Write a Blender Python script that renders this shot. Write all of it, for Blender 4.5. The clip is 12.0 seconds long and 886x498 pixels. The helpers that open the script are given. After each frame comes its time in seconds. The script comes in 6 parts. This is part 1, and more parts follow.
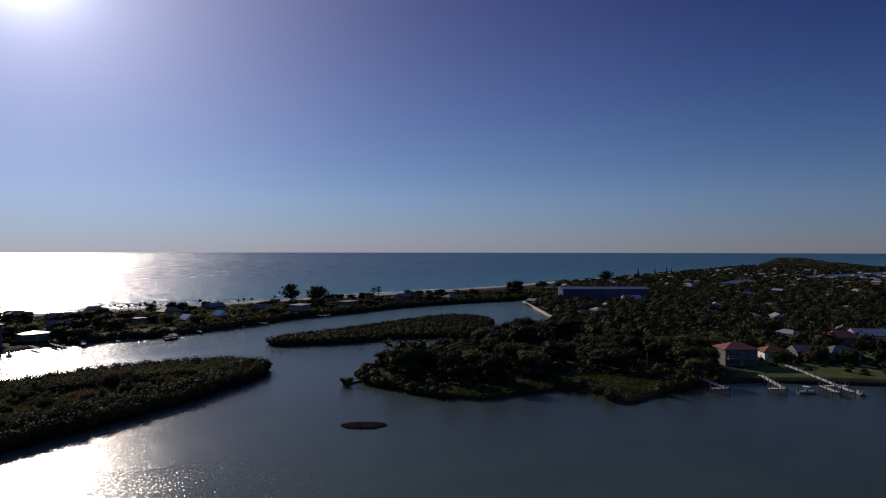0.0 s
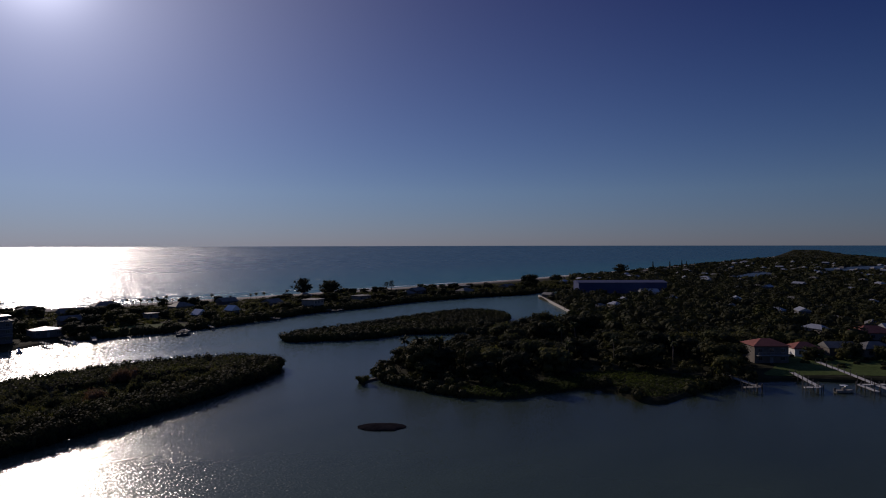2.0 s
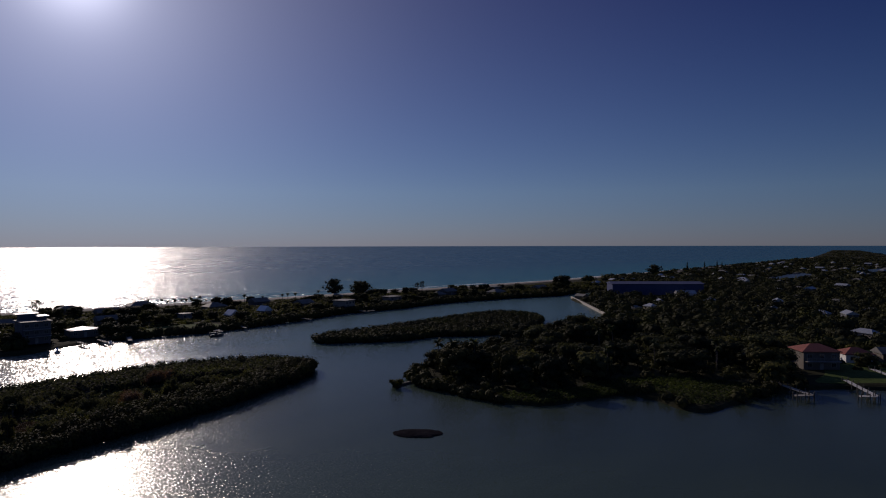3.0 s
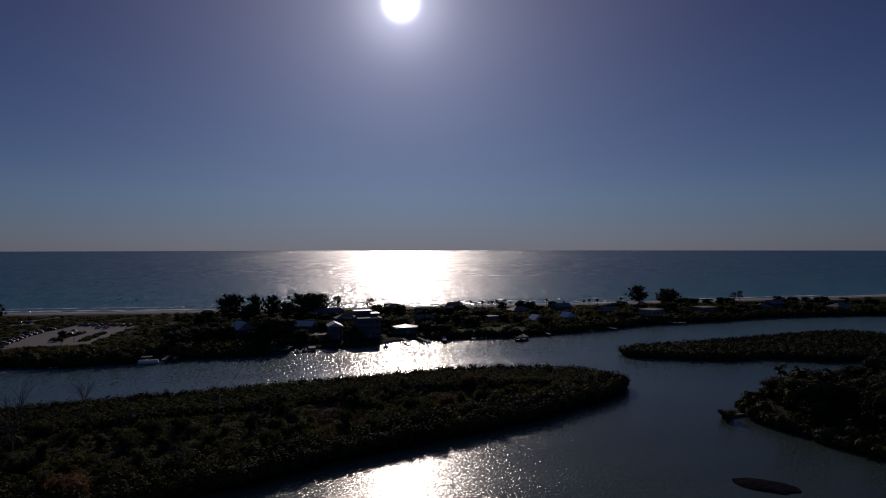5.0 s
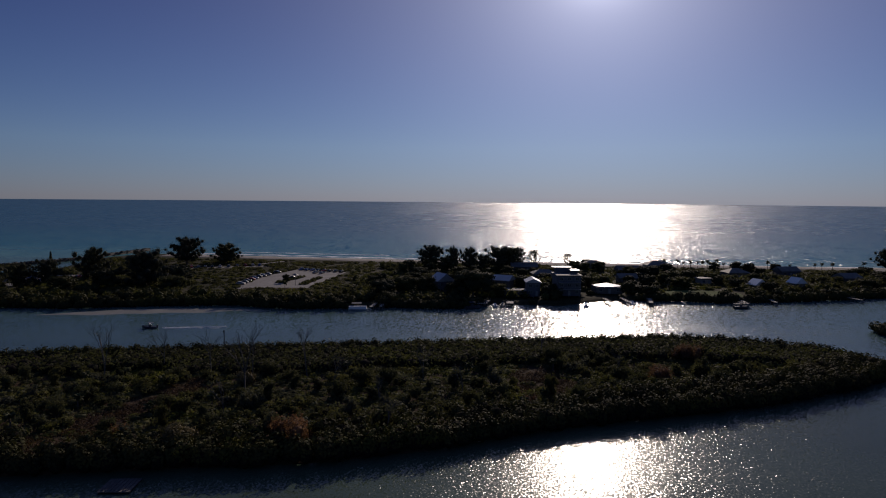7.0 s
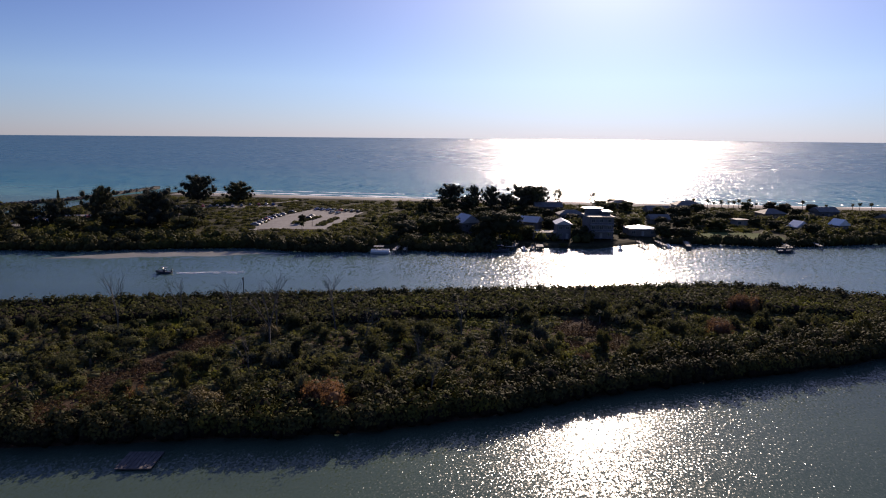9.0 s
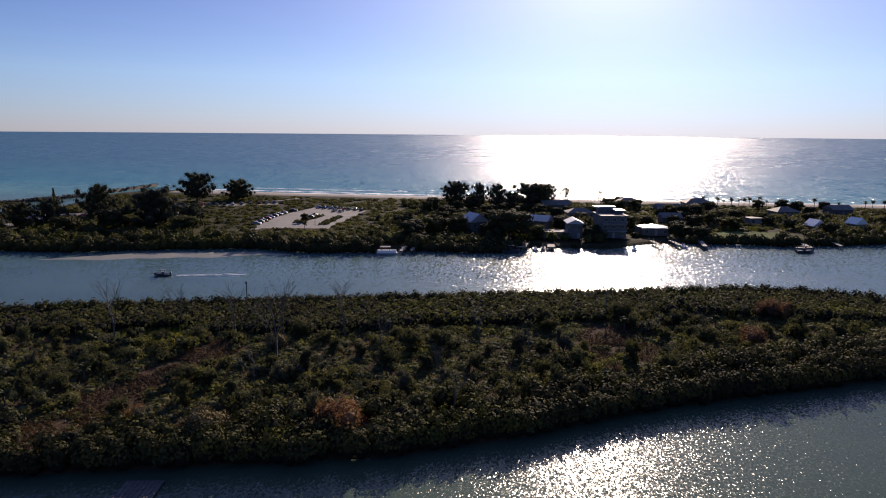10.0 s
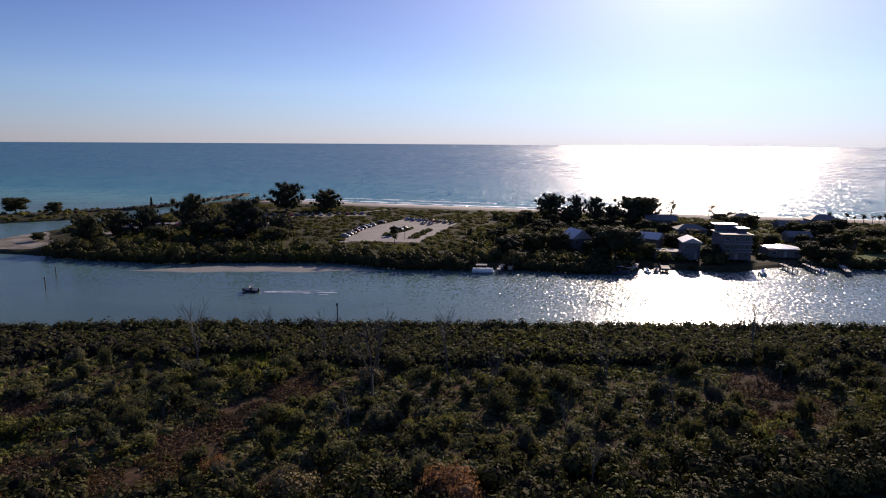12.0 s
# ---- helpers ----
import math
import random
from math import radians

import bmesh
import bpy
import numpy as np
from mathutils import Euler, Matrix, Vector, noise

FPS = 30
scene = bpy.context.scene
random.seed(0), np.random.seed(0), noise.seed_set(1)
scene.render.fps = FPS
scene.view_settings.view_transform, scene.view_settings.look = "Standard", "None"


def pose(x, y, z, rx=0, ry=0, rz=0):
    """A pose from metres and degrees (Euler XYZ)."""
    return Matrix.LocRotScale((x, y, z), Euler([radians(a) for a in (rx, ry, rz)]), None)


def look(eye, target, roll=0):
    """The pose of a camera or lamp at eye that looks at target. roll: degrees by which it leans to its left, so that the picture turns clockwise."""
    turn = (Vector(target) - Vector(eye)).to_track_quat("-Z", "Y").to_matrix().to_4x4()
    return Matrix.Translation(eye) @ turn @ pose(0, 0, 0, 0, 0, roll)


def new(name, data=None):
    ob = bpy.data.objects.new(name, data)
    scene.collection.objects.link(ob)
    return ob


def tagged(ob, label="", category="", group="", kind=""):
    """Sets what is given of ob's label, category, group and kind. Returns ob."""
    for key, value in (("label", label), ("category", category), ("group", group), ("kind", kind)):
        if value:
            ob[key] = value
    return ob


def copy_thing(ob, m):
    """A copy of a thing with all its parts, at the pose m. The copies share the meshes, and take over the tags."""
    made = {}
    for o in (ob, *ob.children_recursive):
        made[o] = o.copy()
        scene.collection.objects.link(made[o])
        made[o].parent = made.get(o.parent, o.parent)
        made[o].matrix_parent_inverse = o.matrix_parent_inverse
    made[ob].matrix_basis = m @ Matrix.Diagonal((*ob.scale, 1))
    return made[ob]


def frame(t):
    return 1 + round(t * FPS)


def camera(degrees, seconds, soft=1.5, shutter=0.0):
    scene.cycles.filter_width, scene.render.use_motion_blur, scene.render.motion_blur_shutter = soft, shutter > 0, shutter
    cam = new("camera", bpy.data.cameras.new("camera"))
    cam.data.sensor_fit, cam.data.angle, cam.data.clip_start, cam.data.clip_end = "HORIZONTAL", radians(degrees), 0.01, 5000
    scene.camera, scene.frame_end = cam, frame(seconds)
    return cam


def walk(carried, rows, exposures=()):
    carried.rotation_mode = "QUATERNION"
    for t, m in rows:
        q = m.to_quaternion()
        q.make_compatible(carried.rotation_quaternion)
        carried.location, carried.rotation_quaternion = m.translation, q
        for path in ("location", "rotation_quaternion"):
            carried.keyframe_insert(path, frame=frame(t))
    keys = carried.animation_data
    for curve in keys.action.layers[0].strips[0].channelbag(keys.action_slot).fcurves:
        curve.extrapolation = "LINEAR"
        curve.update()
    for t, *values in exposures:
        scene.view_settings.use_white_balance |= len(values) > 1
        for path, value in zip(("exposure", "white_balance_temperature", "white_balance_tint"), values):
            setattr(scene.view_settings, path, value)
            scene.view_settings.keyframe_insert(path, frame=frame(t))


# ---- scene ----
# A drone over a mangrove lagoon: islands, a barrier strip with houses and a car park, the open gulf behind.
LENS = 69.8
PATH = [
    (0, (1.725, -22.592, 42.189), (3.044, -21.088, 42.193), 0.06),
    (0.5, (2.490, -21.055, 41.935), (3.803, -19.546, 41.933), 0.08),
    (1, (3.079, -19.395, 42.014), (4.386, -17.881, 42.006), 0.07),
    (1.5, (3.864, -17.658, 42.101), (5.165, -16.139, 42.088), -0.03),
    (2, (4.719, -15.624, 42.254), (6.012, -14.098, 42.237), -0.13),
    (2.5, (5.494, -13.427, 42.290), (6.769, -11.887, 42.273), -0.13),
    (4.5, (6.886, -0.926, 43.566), (7.609, 0.939, 43.554), -0.14),
    (5, (7.899, 3.594, 43.265), (8.297, 5.554, 43.262), -0.07),
    (5.5, (7.690, 5.464, 43.180), (7.735, 7.463, 43.193), 0.06),
    (6, (6.995, 6.864, 43.626), (6.852, 8.859, 43.622), 0.31),
    (6.5, (5.719, 10.197, 43.993), (5.548, 12.189, 43.929), 0.67),
    (7, (4.668, 14.347, 43.831), (4.473, 16.331, 43.676), 0.51),
    (7.5, (3.143, 17.705, 43.752), (2.933, 19.677, 43.498), 0.42),
    (9.5, (-5.958, 31.557, 43.805), (-6.176, 33.513, 43.449), 0.52),
    (10, (-8.292, 35.634, 43.753), (-8.504, 37.589, 43.391), 0.50),
    (10.5, (-10.746, 39.836, 43.661), (-10.948, 41.792, 43.297), 0.68),
    (11, (-13.265, 43.957, 43.605), (-13.486, 45.912, 43.245), 0.99),
    (11.5, (-15.368, 48.401, 43.334), (-15.692, 50.344, 42.986), 0.83),
    (12, (-17.363, 52.122, 43.307), (-17.822, 54.039, 42.974), 0.39),
]
cam = camera(LENS, 12.0, soft=1.1)
walk(cam, [(t, look(eye, aim, roll)) for t, eye, aim, roll in PATH],
     [(0.0, 0.3, 7000, 21), (1.0, -0.2, 6850, 22), (2.7, -0.32, 6850, 22), (4.5, -0.85, 6800, 22), (5.5, -1.05, 6800, 22), (6.5, -0.42, 7000, 21), (7.0, -0.1, 7080, 21), (7.7, 0.26, 7250, 21), (9.1, 1.27, 7600, 22), (12.0, 1.37, 7600, 22)])

# ---- daylight: a low sun over the sea, clear sky ----
SUN_EL, SUN_AZ = radians(21.1), radians(7.7)
SUN = Vector((math.sin(SUN_AZ) * math.cos(SUN_EL), math.cos(SUN_AZ) * math.cos(SUN_EL), math.sin(SUN_EL)))


def make_world():
    w = bpy.data.worlds.new("world")
    scene.world = w
    w.use_nodes = True
    nt = w.node_tree
    nt.nodes.clear()
    n, ln = nt.nodes.new, nt.links.new
    sky = n("ShaderNodeTexSky")
    sky.sky_type, sky.sun_disc = "NISHITA", False
    sky.sun_elevation, sky.sun_rotation = SUN_EL, SUN_AZ
    sky.air_density, sky.dust_density, sky.ozone_density = 1.0, 0.0, 6.0
    bg = n("ShaderNodeBackground")
    bg.inputs["Strength"].default_value = 0.039
    # thin lilac sea haze low down, deep clear blue above
    tc = n("ShaderNodeTexCoord")
    sep = n("ShaderNodeSeparateXYZ")
    ln(tc.outputs["Generated"], sep.inputs[0])
    tint = n("ShaderNodeValToRGB")
    while len(tint.color_ramp.elements) < 4:
        tint.color_ramp.elements.new(0.5)
    for e, (at, col) in zip(tint.color_ramp.elements, ((0.0, (0.59, 0.68, 1.05, 1)), (0.08, (0.73, 0.83, 1.08, 1)), (0.36, (0.185, 0.30, 0.70, 1)), (0.75, (1.5, 1.55, 2.0, 1)))):
        e.position, e.color = at, col
    ln(sep.outputs["Z"], tint.inputs[0])
    tinted = n("ShaderNodeVectorMath")
    tinted.operation = "MULTIPLY"
    ln(sky.outputs[0], tinted.inputs[0])
    ln(tint.outputs[0], tinted.inputs[1])
    ln(tinted.outputs[0], bg.inputs["Color"])
    # the sun's own glare in the hazy air round it
    dot = n("ShaderNodeVectorMath")
    dot.operation = "DOT_PRODUCT"
    ln(tc.outputs["Generated"], dot.inputs[0])
    dot.inputs[1].default_value = SUN
    total = None
    for power, gain in ((3, 0.04), (5, 0.05), (22, 0.23), (110, 0.30), (600, 0.9), (8500, 22.0)):
        clip = n("ShaderNodeMath")
        clip.operation = "MAXIMUM"
        ln(dot.outputs["Value"], clip.inputs[0])
        clip.inputs[1].default_value = 0.0
        p = n("ShaderNodeMath")
        p.operation = "POWER"
        ln(clip.outputs[0], p.inputs[0])
        p.inputs[1].default_value = power
        m = n("ShaderNodeMath")
        m.operation = "MULTIPLY_ADD"
        ln(p.outputs[0], m.inputs[0])
        m.inputs[1].default_value = gain
        if total is None:
            m.inputs[2].default_value = 0.0
        else:
            ln(total, m.inputs[2])
        total = m.outputs[0]
    glare = n("ShaderNodeBackground")
    glare.inputs["Color"].default_value = (0.82, 0.91, 1.07, 1)
    ln(total, glare.inputs["Strength"])
    add = n("ShaderNodeAddShader")
    ln(bg.outputs[0], add.inputs[0])
    ln(glare.outputs[0], add.inputs[1])
    out = n("ShaderNodeOutputWorld")
    ln(add.outputs[0], out.inputs["Surface"])


make_world()
sun_data = bpy.data.lights.new("sun", "SUN")
sun_data.energy, sun_data.angle, sun_data.color = 2.7, radians(0.53), (1.0, 0.93, 0.82)
sun_ob = new("sun", sun_data)
sun_ob.matrix_world = look(SUN * 1000, (0, 0, 0))

# ---- materials ----
def nodes_of(name):
    m = bpy.data.materials.new(name)
    m.use_nodes = True
    nt = m.node_tree
    nt.nodes.clear()
    out = nt.nodes.new("ShaderNodeOutputMaterial")
    return m, nt, out


def ramp(nt, fac, stops):
    r = nt.nodes.new("ShaderNodeValToRGB")
    while len(r.color_ramp.elements) < len(stops):
        r.color_ramp.elements.new(0.5)
    for e, (pos, col) in zip(r.color_ramp.elements, stops):
        e.position, e.color = pos, (*col, 1)
    nt.links.new(fac, r.inputs[0])
    return r.outputs[0]


def noise_tex(nt, scale, detail=3.0, rough=0.55, where="Object", squash=None, distort=0.0, channel="Fac"):
    tc = nt.nodes.new("ShaderNodeTexCoord")
    src = tc.outputs[where]
    if squash:
        mp = nt.nodes.new("ShaderNodeMapping")
        mp.inputs["Scale"].default_value = squash[:3]
        if len(squash) > 3:
            mp.inputs["Rotation"].default_value = (0, 0, radians(squash[3]))
        nt.links.new(src, mp.inputs[0])
        src = mp.outputs[0]
    t = nt.nodes.new("ShaderNodeTexNoise")
    t.inputs["Scale"].default_value, t.inputs["Detail"].default_value, t.inputs["Roughness"].default_value = scale, detail, rough
    t.inputs["Distortion"].default_value = distort
    nt.links.new(src, t.inputs["Vector"])
    return t.outputs[channel]


def mix_rgb(nt, fac, a, b, mode="MIX"):
    m = nt.nodes.new("ShaderNodeMix")
    m.data_type, m.blend_type = "RGBA", mode
    for sock, v in ((m.inputs[0], fac), (m.inputs[6], a), (m.inputs[7], b)):
        if isinstance(v, bpy.types.NodeSocket):
            nt.links.new(v, sock)
        elif isinstance(v, (int, float)):
            sock.default_value = v
        else:
            sock.default_value = (*v, 1)
    return m.outputs[2]


def plain(name, stops, scale=1.0, rough=0.8, metal=0.0, bump=0.3, bump_scale=6.0, fine=0.25, spec=0.4):
    """A surface with two scales of colour variation and a fine relief."""
    m, nt, out = nodes_of(name)
    b = nt.nodes.new("ShaderNodeBsdfPrincipled")
    big = ramp(nt, noise_tex(nt, scale, 4), stops)
    small = ramp(nt, noise_tex(nt, scale * 9, 3), [(0.3, (1 - fine,) * 3), (0.7, (1 + fine * 0.4,) * 3)])
    nt.links.new(mix_rgb(nt, 1.0, big, small, "MULTIPLY"), b.inputs["Base Color"])
    b.inputs["Roughness"].default_value, b.inputs["Metallic"].default_value = rough, metal
    b.inputs["Specular IOR Level"].default_value = spec
    if bump:
        bp = nt.nodes.new("ShaderNodeBump")
        bp.inputs["Strength"].default_value, bp.inputs["Distance"].default_value = bump, 0.1
        nt.links.new(noise_tex(nt, bump_scale, 4), bp.inputs["Height"])
        nt.links.new(bp.outputs[0], b.inputs["Normal"])
    nt.links.new(b.outputs[0], out.inputs[0])
    return m


def leafy(name, dark, mid, light, translucent=0.35, gloss=0.25):
    """Leaves: each one its own shade, patches of the stand lighter or duller, light coming through."""
    m, nt, out = nodes_of(name)
    geo = nt.nodes.new("ShaderNodeNewGeometry")
    each = ramp(nt, geo.outputs["Random Per Island"], [(0.0, dark), (0.5, mid), (1.0, light)])
    patch = ramp(nt, noise_tex(nt, 0.055, 3, 0.6), [(0.32, (0.62, 0.64, 0.72)), (0.5, (1, 1, 1)), (0.68, (1.26, 1.3, 0.78))])
    col = mix_rgb(nt, 1.0, each, patch, "MULTIPLY")
    clump = ramp(nt, noise_tex(nt, 0.33, 2, 0.5), [(0.32, (0.72, 0.74, 0.8)), (0.52, (1, 1, 1)), (0.7, (1.22, 1.18, 0.95))])
    col = mix_rgb(nt, 1.0, col, clump, "MULTIPLY")
    grain = ramp(nt, noise_tex(nt, 3.2, 3, 0.65), [(0.3, (0.76, 0.78, 0.8)), (0.5, (1, 1, 1)), (0.7, (1.2, 1.19, 1.12))])
    col = mix_rgb(nt, 1.0, col, grain, "MULTIPLY")
    info = nt.nodes.new("ShaderNodeObjectInfo")
    own = ramp(nt, info.outputs["Random"], [(0.0, (0.75, 0.78, 0.85)), (0.5, (1, 1, 1)), (1.0, (1.25, 1.15, 0.85))])
    col = mix_rgb(nt, 1.0, col, own, "MULTIPLY")
    b = nt.nodes.new("ShaderNodeBsdfPrincipled")
    nt.links.new(col, b.inputs["Base Color"])
    b.inputs["Roughness"].default_value = 0.75
    b.inputs["Specular IOR Level"].default_value = gloss
    tr = nt.nodes.new("ShaderNodeBsdfTranslucent")
    nt.links.new(mix_rgb(nt, 1.0, col, (1.08, 1.12, 0.82), "MULTIPLY"), tr.inputs["Color"])
    mx = nt.nodes.new("ShaderNodeMixShader")
    mx.inputs[0].default_value = translucent
    nt.links.new(b.outputs[0], mx.inputs[1])
    nt.links.new(tr.outputs[0], mx.inputs[2])
    nt.links.new(mx.outputs[0], out.inputs[0])
    return m


def calm_mask(nt, sep):
    """1 over the lagoon, 0 from the channel on."""
    r = nt.nodes.new("ShaderNodeMapRange")
    nt.links.new(sep.outputs["Y"], r.inputs[0])
    r.inputs[1].default_value, r.inputs[2].default_value, r.inputs[3].default_value, r.inputs[4].default_value = 150.0, 260.0, 1.0, 0.0
    return r.outputs[0]


def water_mat(name, colours, rough):
    """Murky sea water: ripples of three sizes over a coloured depth; the open gulf is rougher than the lagoon."""
    m, nt, out = nodes_of(name)
    tc = nt.nodes.new("ShaderNodeTexCoord")
    sep = nt.nodes.new("ShaderNodeSeparateXYZ")
    nt.links.new(tc.outputs["Object"], sep.inputs[0])
    mr = nt.nodes.new("ShaderNodeMapRange")
    nt.links.new(sep.outputs["Y"], mr.inputs[0])
    mr.inputs[1].default_value, mr.inputs[2].default_value = 395.0, 900.0
    deep = ramp(nt, mr.outputs[0], [(0.0, colours[0]), (0.14, colours[1]), (0.3, colours[2]), (1.0, colours[3])])
    patch = ramp(nt, noise_tex(nt, 0.02, 4, 0.6, squash=(1, 2.2, 1)), [(0.3, (0.82, 0.84, 0.86)), (0.7, (1.15, 1.12, 1.1))])
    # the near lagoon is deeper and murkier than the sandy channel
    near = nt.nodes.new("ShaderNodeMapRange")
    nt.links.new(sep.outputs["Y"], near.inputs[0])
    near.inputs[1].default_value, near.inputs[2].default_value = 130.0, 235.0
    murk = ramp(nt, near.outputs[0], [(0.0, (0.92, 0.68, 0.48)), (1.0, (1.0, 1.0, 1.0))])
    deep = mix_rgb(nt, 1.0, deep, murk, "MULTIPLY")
    # the eastern lagoon is dimmed: lens vignette and sun-side falloff painted into its colour
    east = nt.nodes.new("ShaderNodeMapRange")
    nt.links.new(sep.outputs["X"], east.inputs[0])
    east.inputs[1].default_value, east.inputs[2].default_value = 40.0, 150.0
    basin = ramp(nt, east.outputs[0], [(0.0, (1.0, 1.0, 1.0)), (1.0, (0.64, 0.6, 0.52))])
    deep = mix_rgb(nt, calm_mask(nt, sep), deep, mix_rgb(nt, 1.0, deep, basin, "MULTIPLY"))
    diffuse = nt.nodes.new("ShaderNodeBsdfDiffuse")
    nt.links.new(mix_rgb(nt, 1.0, deep, patch, "MULTIPLY"), diffuse.inputs["Color"])
    # broad gusts roughen the surface in streaks
    gust = nt.nodes.new("ShaderNodeMapRange")
    nt.links.new(noise_tex(nt, 0.018, 4, 0.65, squash=(0.5, 1.8, 1, 6)), gust.inputs[0])
    gust.inputs[1].default_value, gust.inputs[2].default_value = 0.3, 0.7
    gust.inputs[3].default_value, gust.inputs[4].default_value = 0.85, 1.15
    # calm lagoon, choppy gulf, rougher still far out
    rg = nt.nodes.new("ShaderNodeFloatCurve")
    far = nt.nodes.new("ShaderNodeMapRange")
    nt.links.new(sep.outputs["Y"], far.inputs[0])
    far.inputs[1].default_value, far.inputs[2].default_value = 0.0, 5000.0
    pts = rg.mapping.curves[0].points
    pts[0].location, pts[1].location = (0.0, rough[0]), (1.0, rough[2])
    for at, v in ((0.088, rough[0]), (0.1, rough[1]), (0.4, rough[2])):
        pts.new(at, v)
    rg.mapping.update()
    nt.links.new(far.outputs[0], rg.inputs["Value"])
    mul = nt.nodes.new("ShaderNodeMath")
    mul.operation = "MULTIPLY"
    nt.links.new(rg.outputs[0], mul.inputs[0])
    nt.links.new(gust.outputs[0], mul.inputs[1])
    # long crests in the gulf, wavelets in the channel, short wind ripples in the lagoon
    def band(lo, hi, a, b):
        r = nt.nodes.new("ShaderNodeMapRange")
        nt.links.new(sep.outputs["Y"], r.inputs[0])
        r.inputs[1].default_value, r.inputs[2].default_value, r.inputs[3].default_value, r.inputs[4].default_value = lo, hi, a, b
        return r.outputs[0]
    gulf, calm = band(440, 470, 0, 1), band(440, 470, 1, 0)
    channel, lagoon = nt.nodes.new("ShaderNodeMath"), nt.nodes.new("ShaderNodeMath")
    for one, mask in ((channel, band(170, 230, 0, 1)), (lagoon, band(170, 230, 1, 0.25))):
        one.operation = "MULTIPLY"
        nt.links.new(mask, one.inputs[0])
        nt.links.new(calm, one.inputs[1])
    channel, lagoon = channel.outputs[0], lagoon.outputs[0]
    normal = None
    for dist, squash, where in ((0.05, (0.35, 0.2, 1, 10), channel), (0.06, (0.4, 0.3, 1, -8), lagoon)):
        h = nt.nodes.new("ShaderNodeBump")
        h.inputs["Distance"].default_value = dist
        nt.links.new(where, h.inputs["Strength"])
        nt.links.new(noise_tex(nt, 1.0, 2, 0.55, squash=squash), h.inputs["Height"])
        if normal:
            nt.links.new(normal, h.inputs["Normal"])
        normal = h.outputs[0]
    # facets of the chop, each tilted its own way: broad in the gulf, small in the lagoon
    # most of them lie nearly flat, a few stand steep and glint far from the sun's track
    for squash, base, tilt, where in (((0.62, 0.17, 1, 4), 0.5, 9.0, gulf), ((0.2, 0.045, 1, -3), 0.3, 5.0, gulf), ((0.075, 0.012, 1, 2), 0.2, 4.0, band(800, 1500, 0, 1)), ((1.6, 0.6, 1, 8), 0.3, 5.0, channel), ((3.4, 2.2, 1, -14), 0.45, 3.6, lagoon)):
        lean = nt.nodes.new("ShaderNodeVectorMath")
        lean.operation = "SUBTRACT"
        nt.links.new(noise_tex(nt, 1.0, 2, 0.6, squash=squash, channel="Color"), lean.inputs[0])
        lean.inputs[1].default_value = (0.5, 0.5, 0.5)
        flat = nt.nodes.new("ShaderNodeVectorMath")
        flat.operation = "MULTIPLY"
        nt.links.new(lean.outputs[0], flat.inputs[0])
        flat.inputs[1].default_value = (1.0, 1.0, 0.0)
        steep = nt.nodes.new("ShaderNodeVectorMath")
        steep.operation = "LENGTH"
        nt.links.new(flat.outputs[0], steep.inputs[0])
        gain = nt.nodes.new("ShaderNodeMath")
        gain.operation = "MULTIPLY_ADD"
        nt.links.new(steep.outputs["Value"], gain.inputs[0])
        gain.inputs[1].default_value, gain.inputs[2].default_value = tilt, base
        reach = nt.nodes.new("ShaderNodeMath")
        reach.operation = "MULTIPLY"
        nt.links.new(gain.outputs[0], reach.inputs[0])
        nt.links.new(where, reach.inputs[1])
        only = nt.nodes.new("ShaderNodeVectorMath")
        only.operation = "SCALE"
        nt.links.new(flat.outputs[0], only.inputs[0])
        nt.links.new(reach.outputs[0], only.inputs["Scale"])
        both = nt.nodes.new("ShaderNodeVectorMath")
        both.operation = "ADD"
        nt.links.new(normal, both.inputs[0])
        nt.links.new(only.outputs[0], both.inputs[1])
        unit = nt.nodes.new("ShaderNodeVectorMath")
        unit.operation = "NORMALIZE"
        nt.links.new(both.outputs[0], unit.inputs[0])
        normal = unit.outputs[0]
    gloss = nt.nodes.new("ShaderNodeBsdfGlossy")
    nt.links.new(mul.outputs[0], gloss.inputs["Roughness"])
    nt.links.new(normal, gloss.inputs["Normal"])
    fres = nt.nodes.new("ShaderNodeFresnel")
    fres.inputs["IOR"].default_value = 1.33
    cap = nt.nodes.new("ShaderNodeMath")
    cap.operation = "MINIMUM"
    nt.links.new(fres.outputs[0], cap.inputs[0])
    cap.inputs[1].default_value = 0.3
    mx = nt.nodes.new("ShaderNodeMixShader")
    nt.links.new(cap.outputs[0], mx.inputs[0])
    nt.links.new(diffuse.outputs[0], mx.inputs[1])
    nt.links.new(gloss.outputs[0], mx.inputs[2])
    nt.links.new(mx.outputs[0], out.inputs[0])
    return m


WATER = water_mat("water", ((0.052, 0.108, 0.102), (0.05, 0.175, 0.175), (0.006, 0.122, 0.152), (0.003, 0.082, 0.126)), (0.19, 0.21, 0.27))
POND = plain("bay water", [(0.3, (0.022, 0.036, 0.05)), (0.7, (0.035, 0.052, 0.068))], 0.01, 0.4, bump=0.15, bump_scale=1.0, fine=0.1, spec=0.14)
SANDFLAT = plain("streaky damp sand", [(0.3, (0.05, 0.045, 0.04)), (0.45, (0.12, 0.11, 0.095)), (0.7, (0.26, 0.24, 0.21))], 0.12, 0.9, fine=0.4, spec=0.1)
SHOAL = plain("sand under shallow water", [(0.3, (0.15, 0.15, 0.13)), (0.7, (0.23, 0.225, 0.195))], 0.08, 0.5, fine=0.2, spec=0.2)
PALEPLANK = plain("pale planks", [(0.3, (0.42, 0.40, 0.37)), (0.7, (0.6, 0.58, 0.54))], 1.2, 0.8)
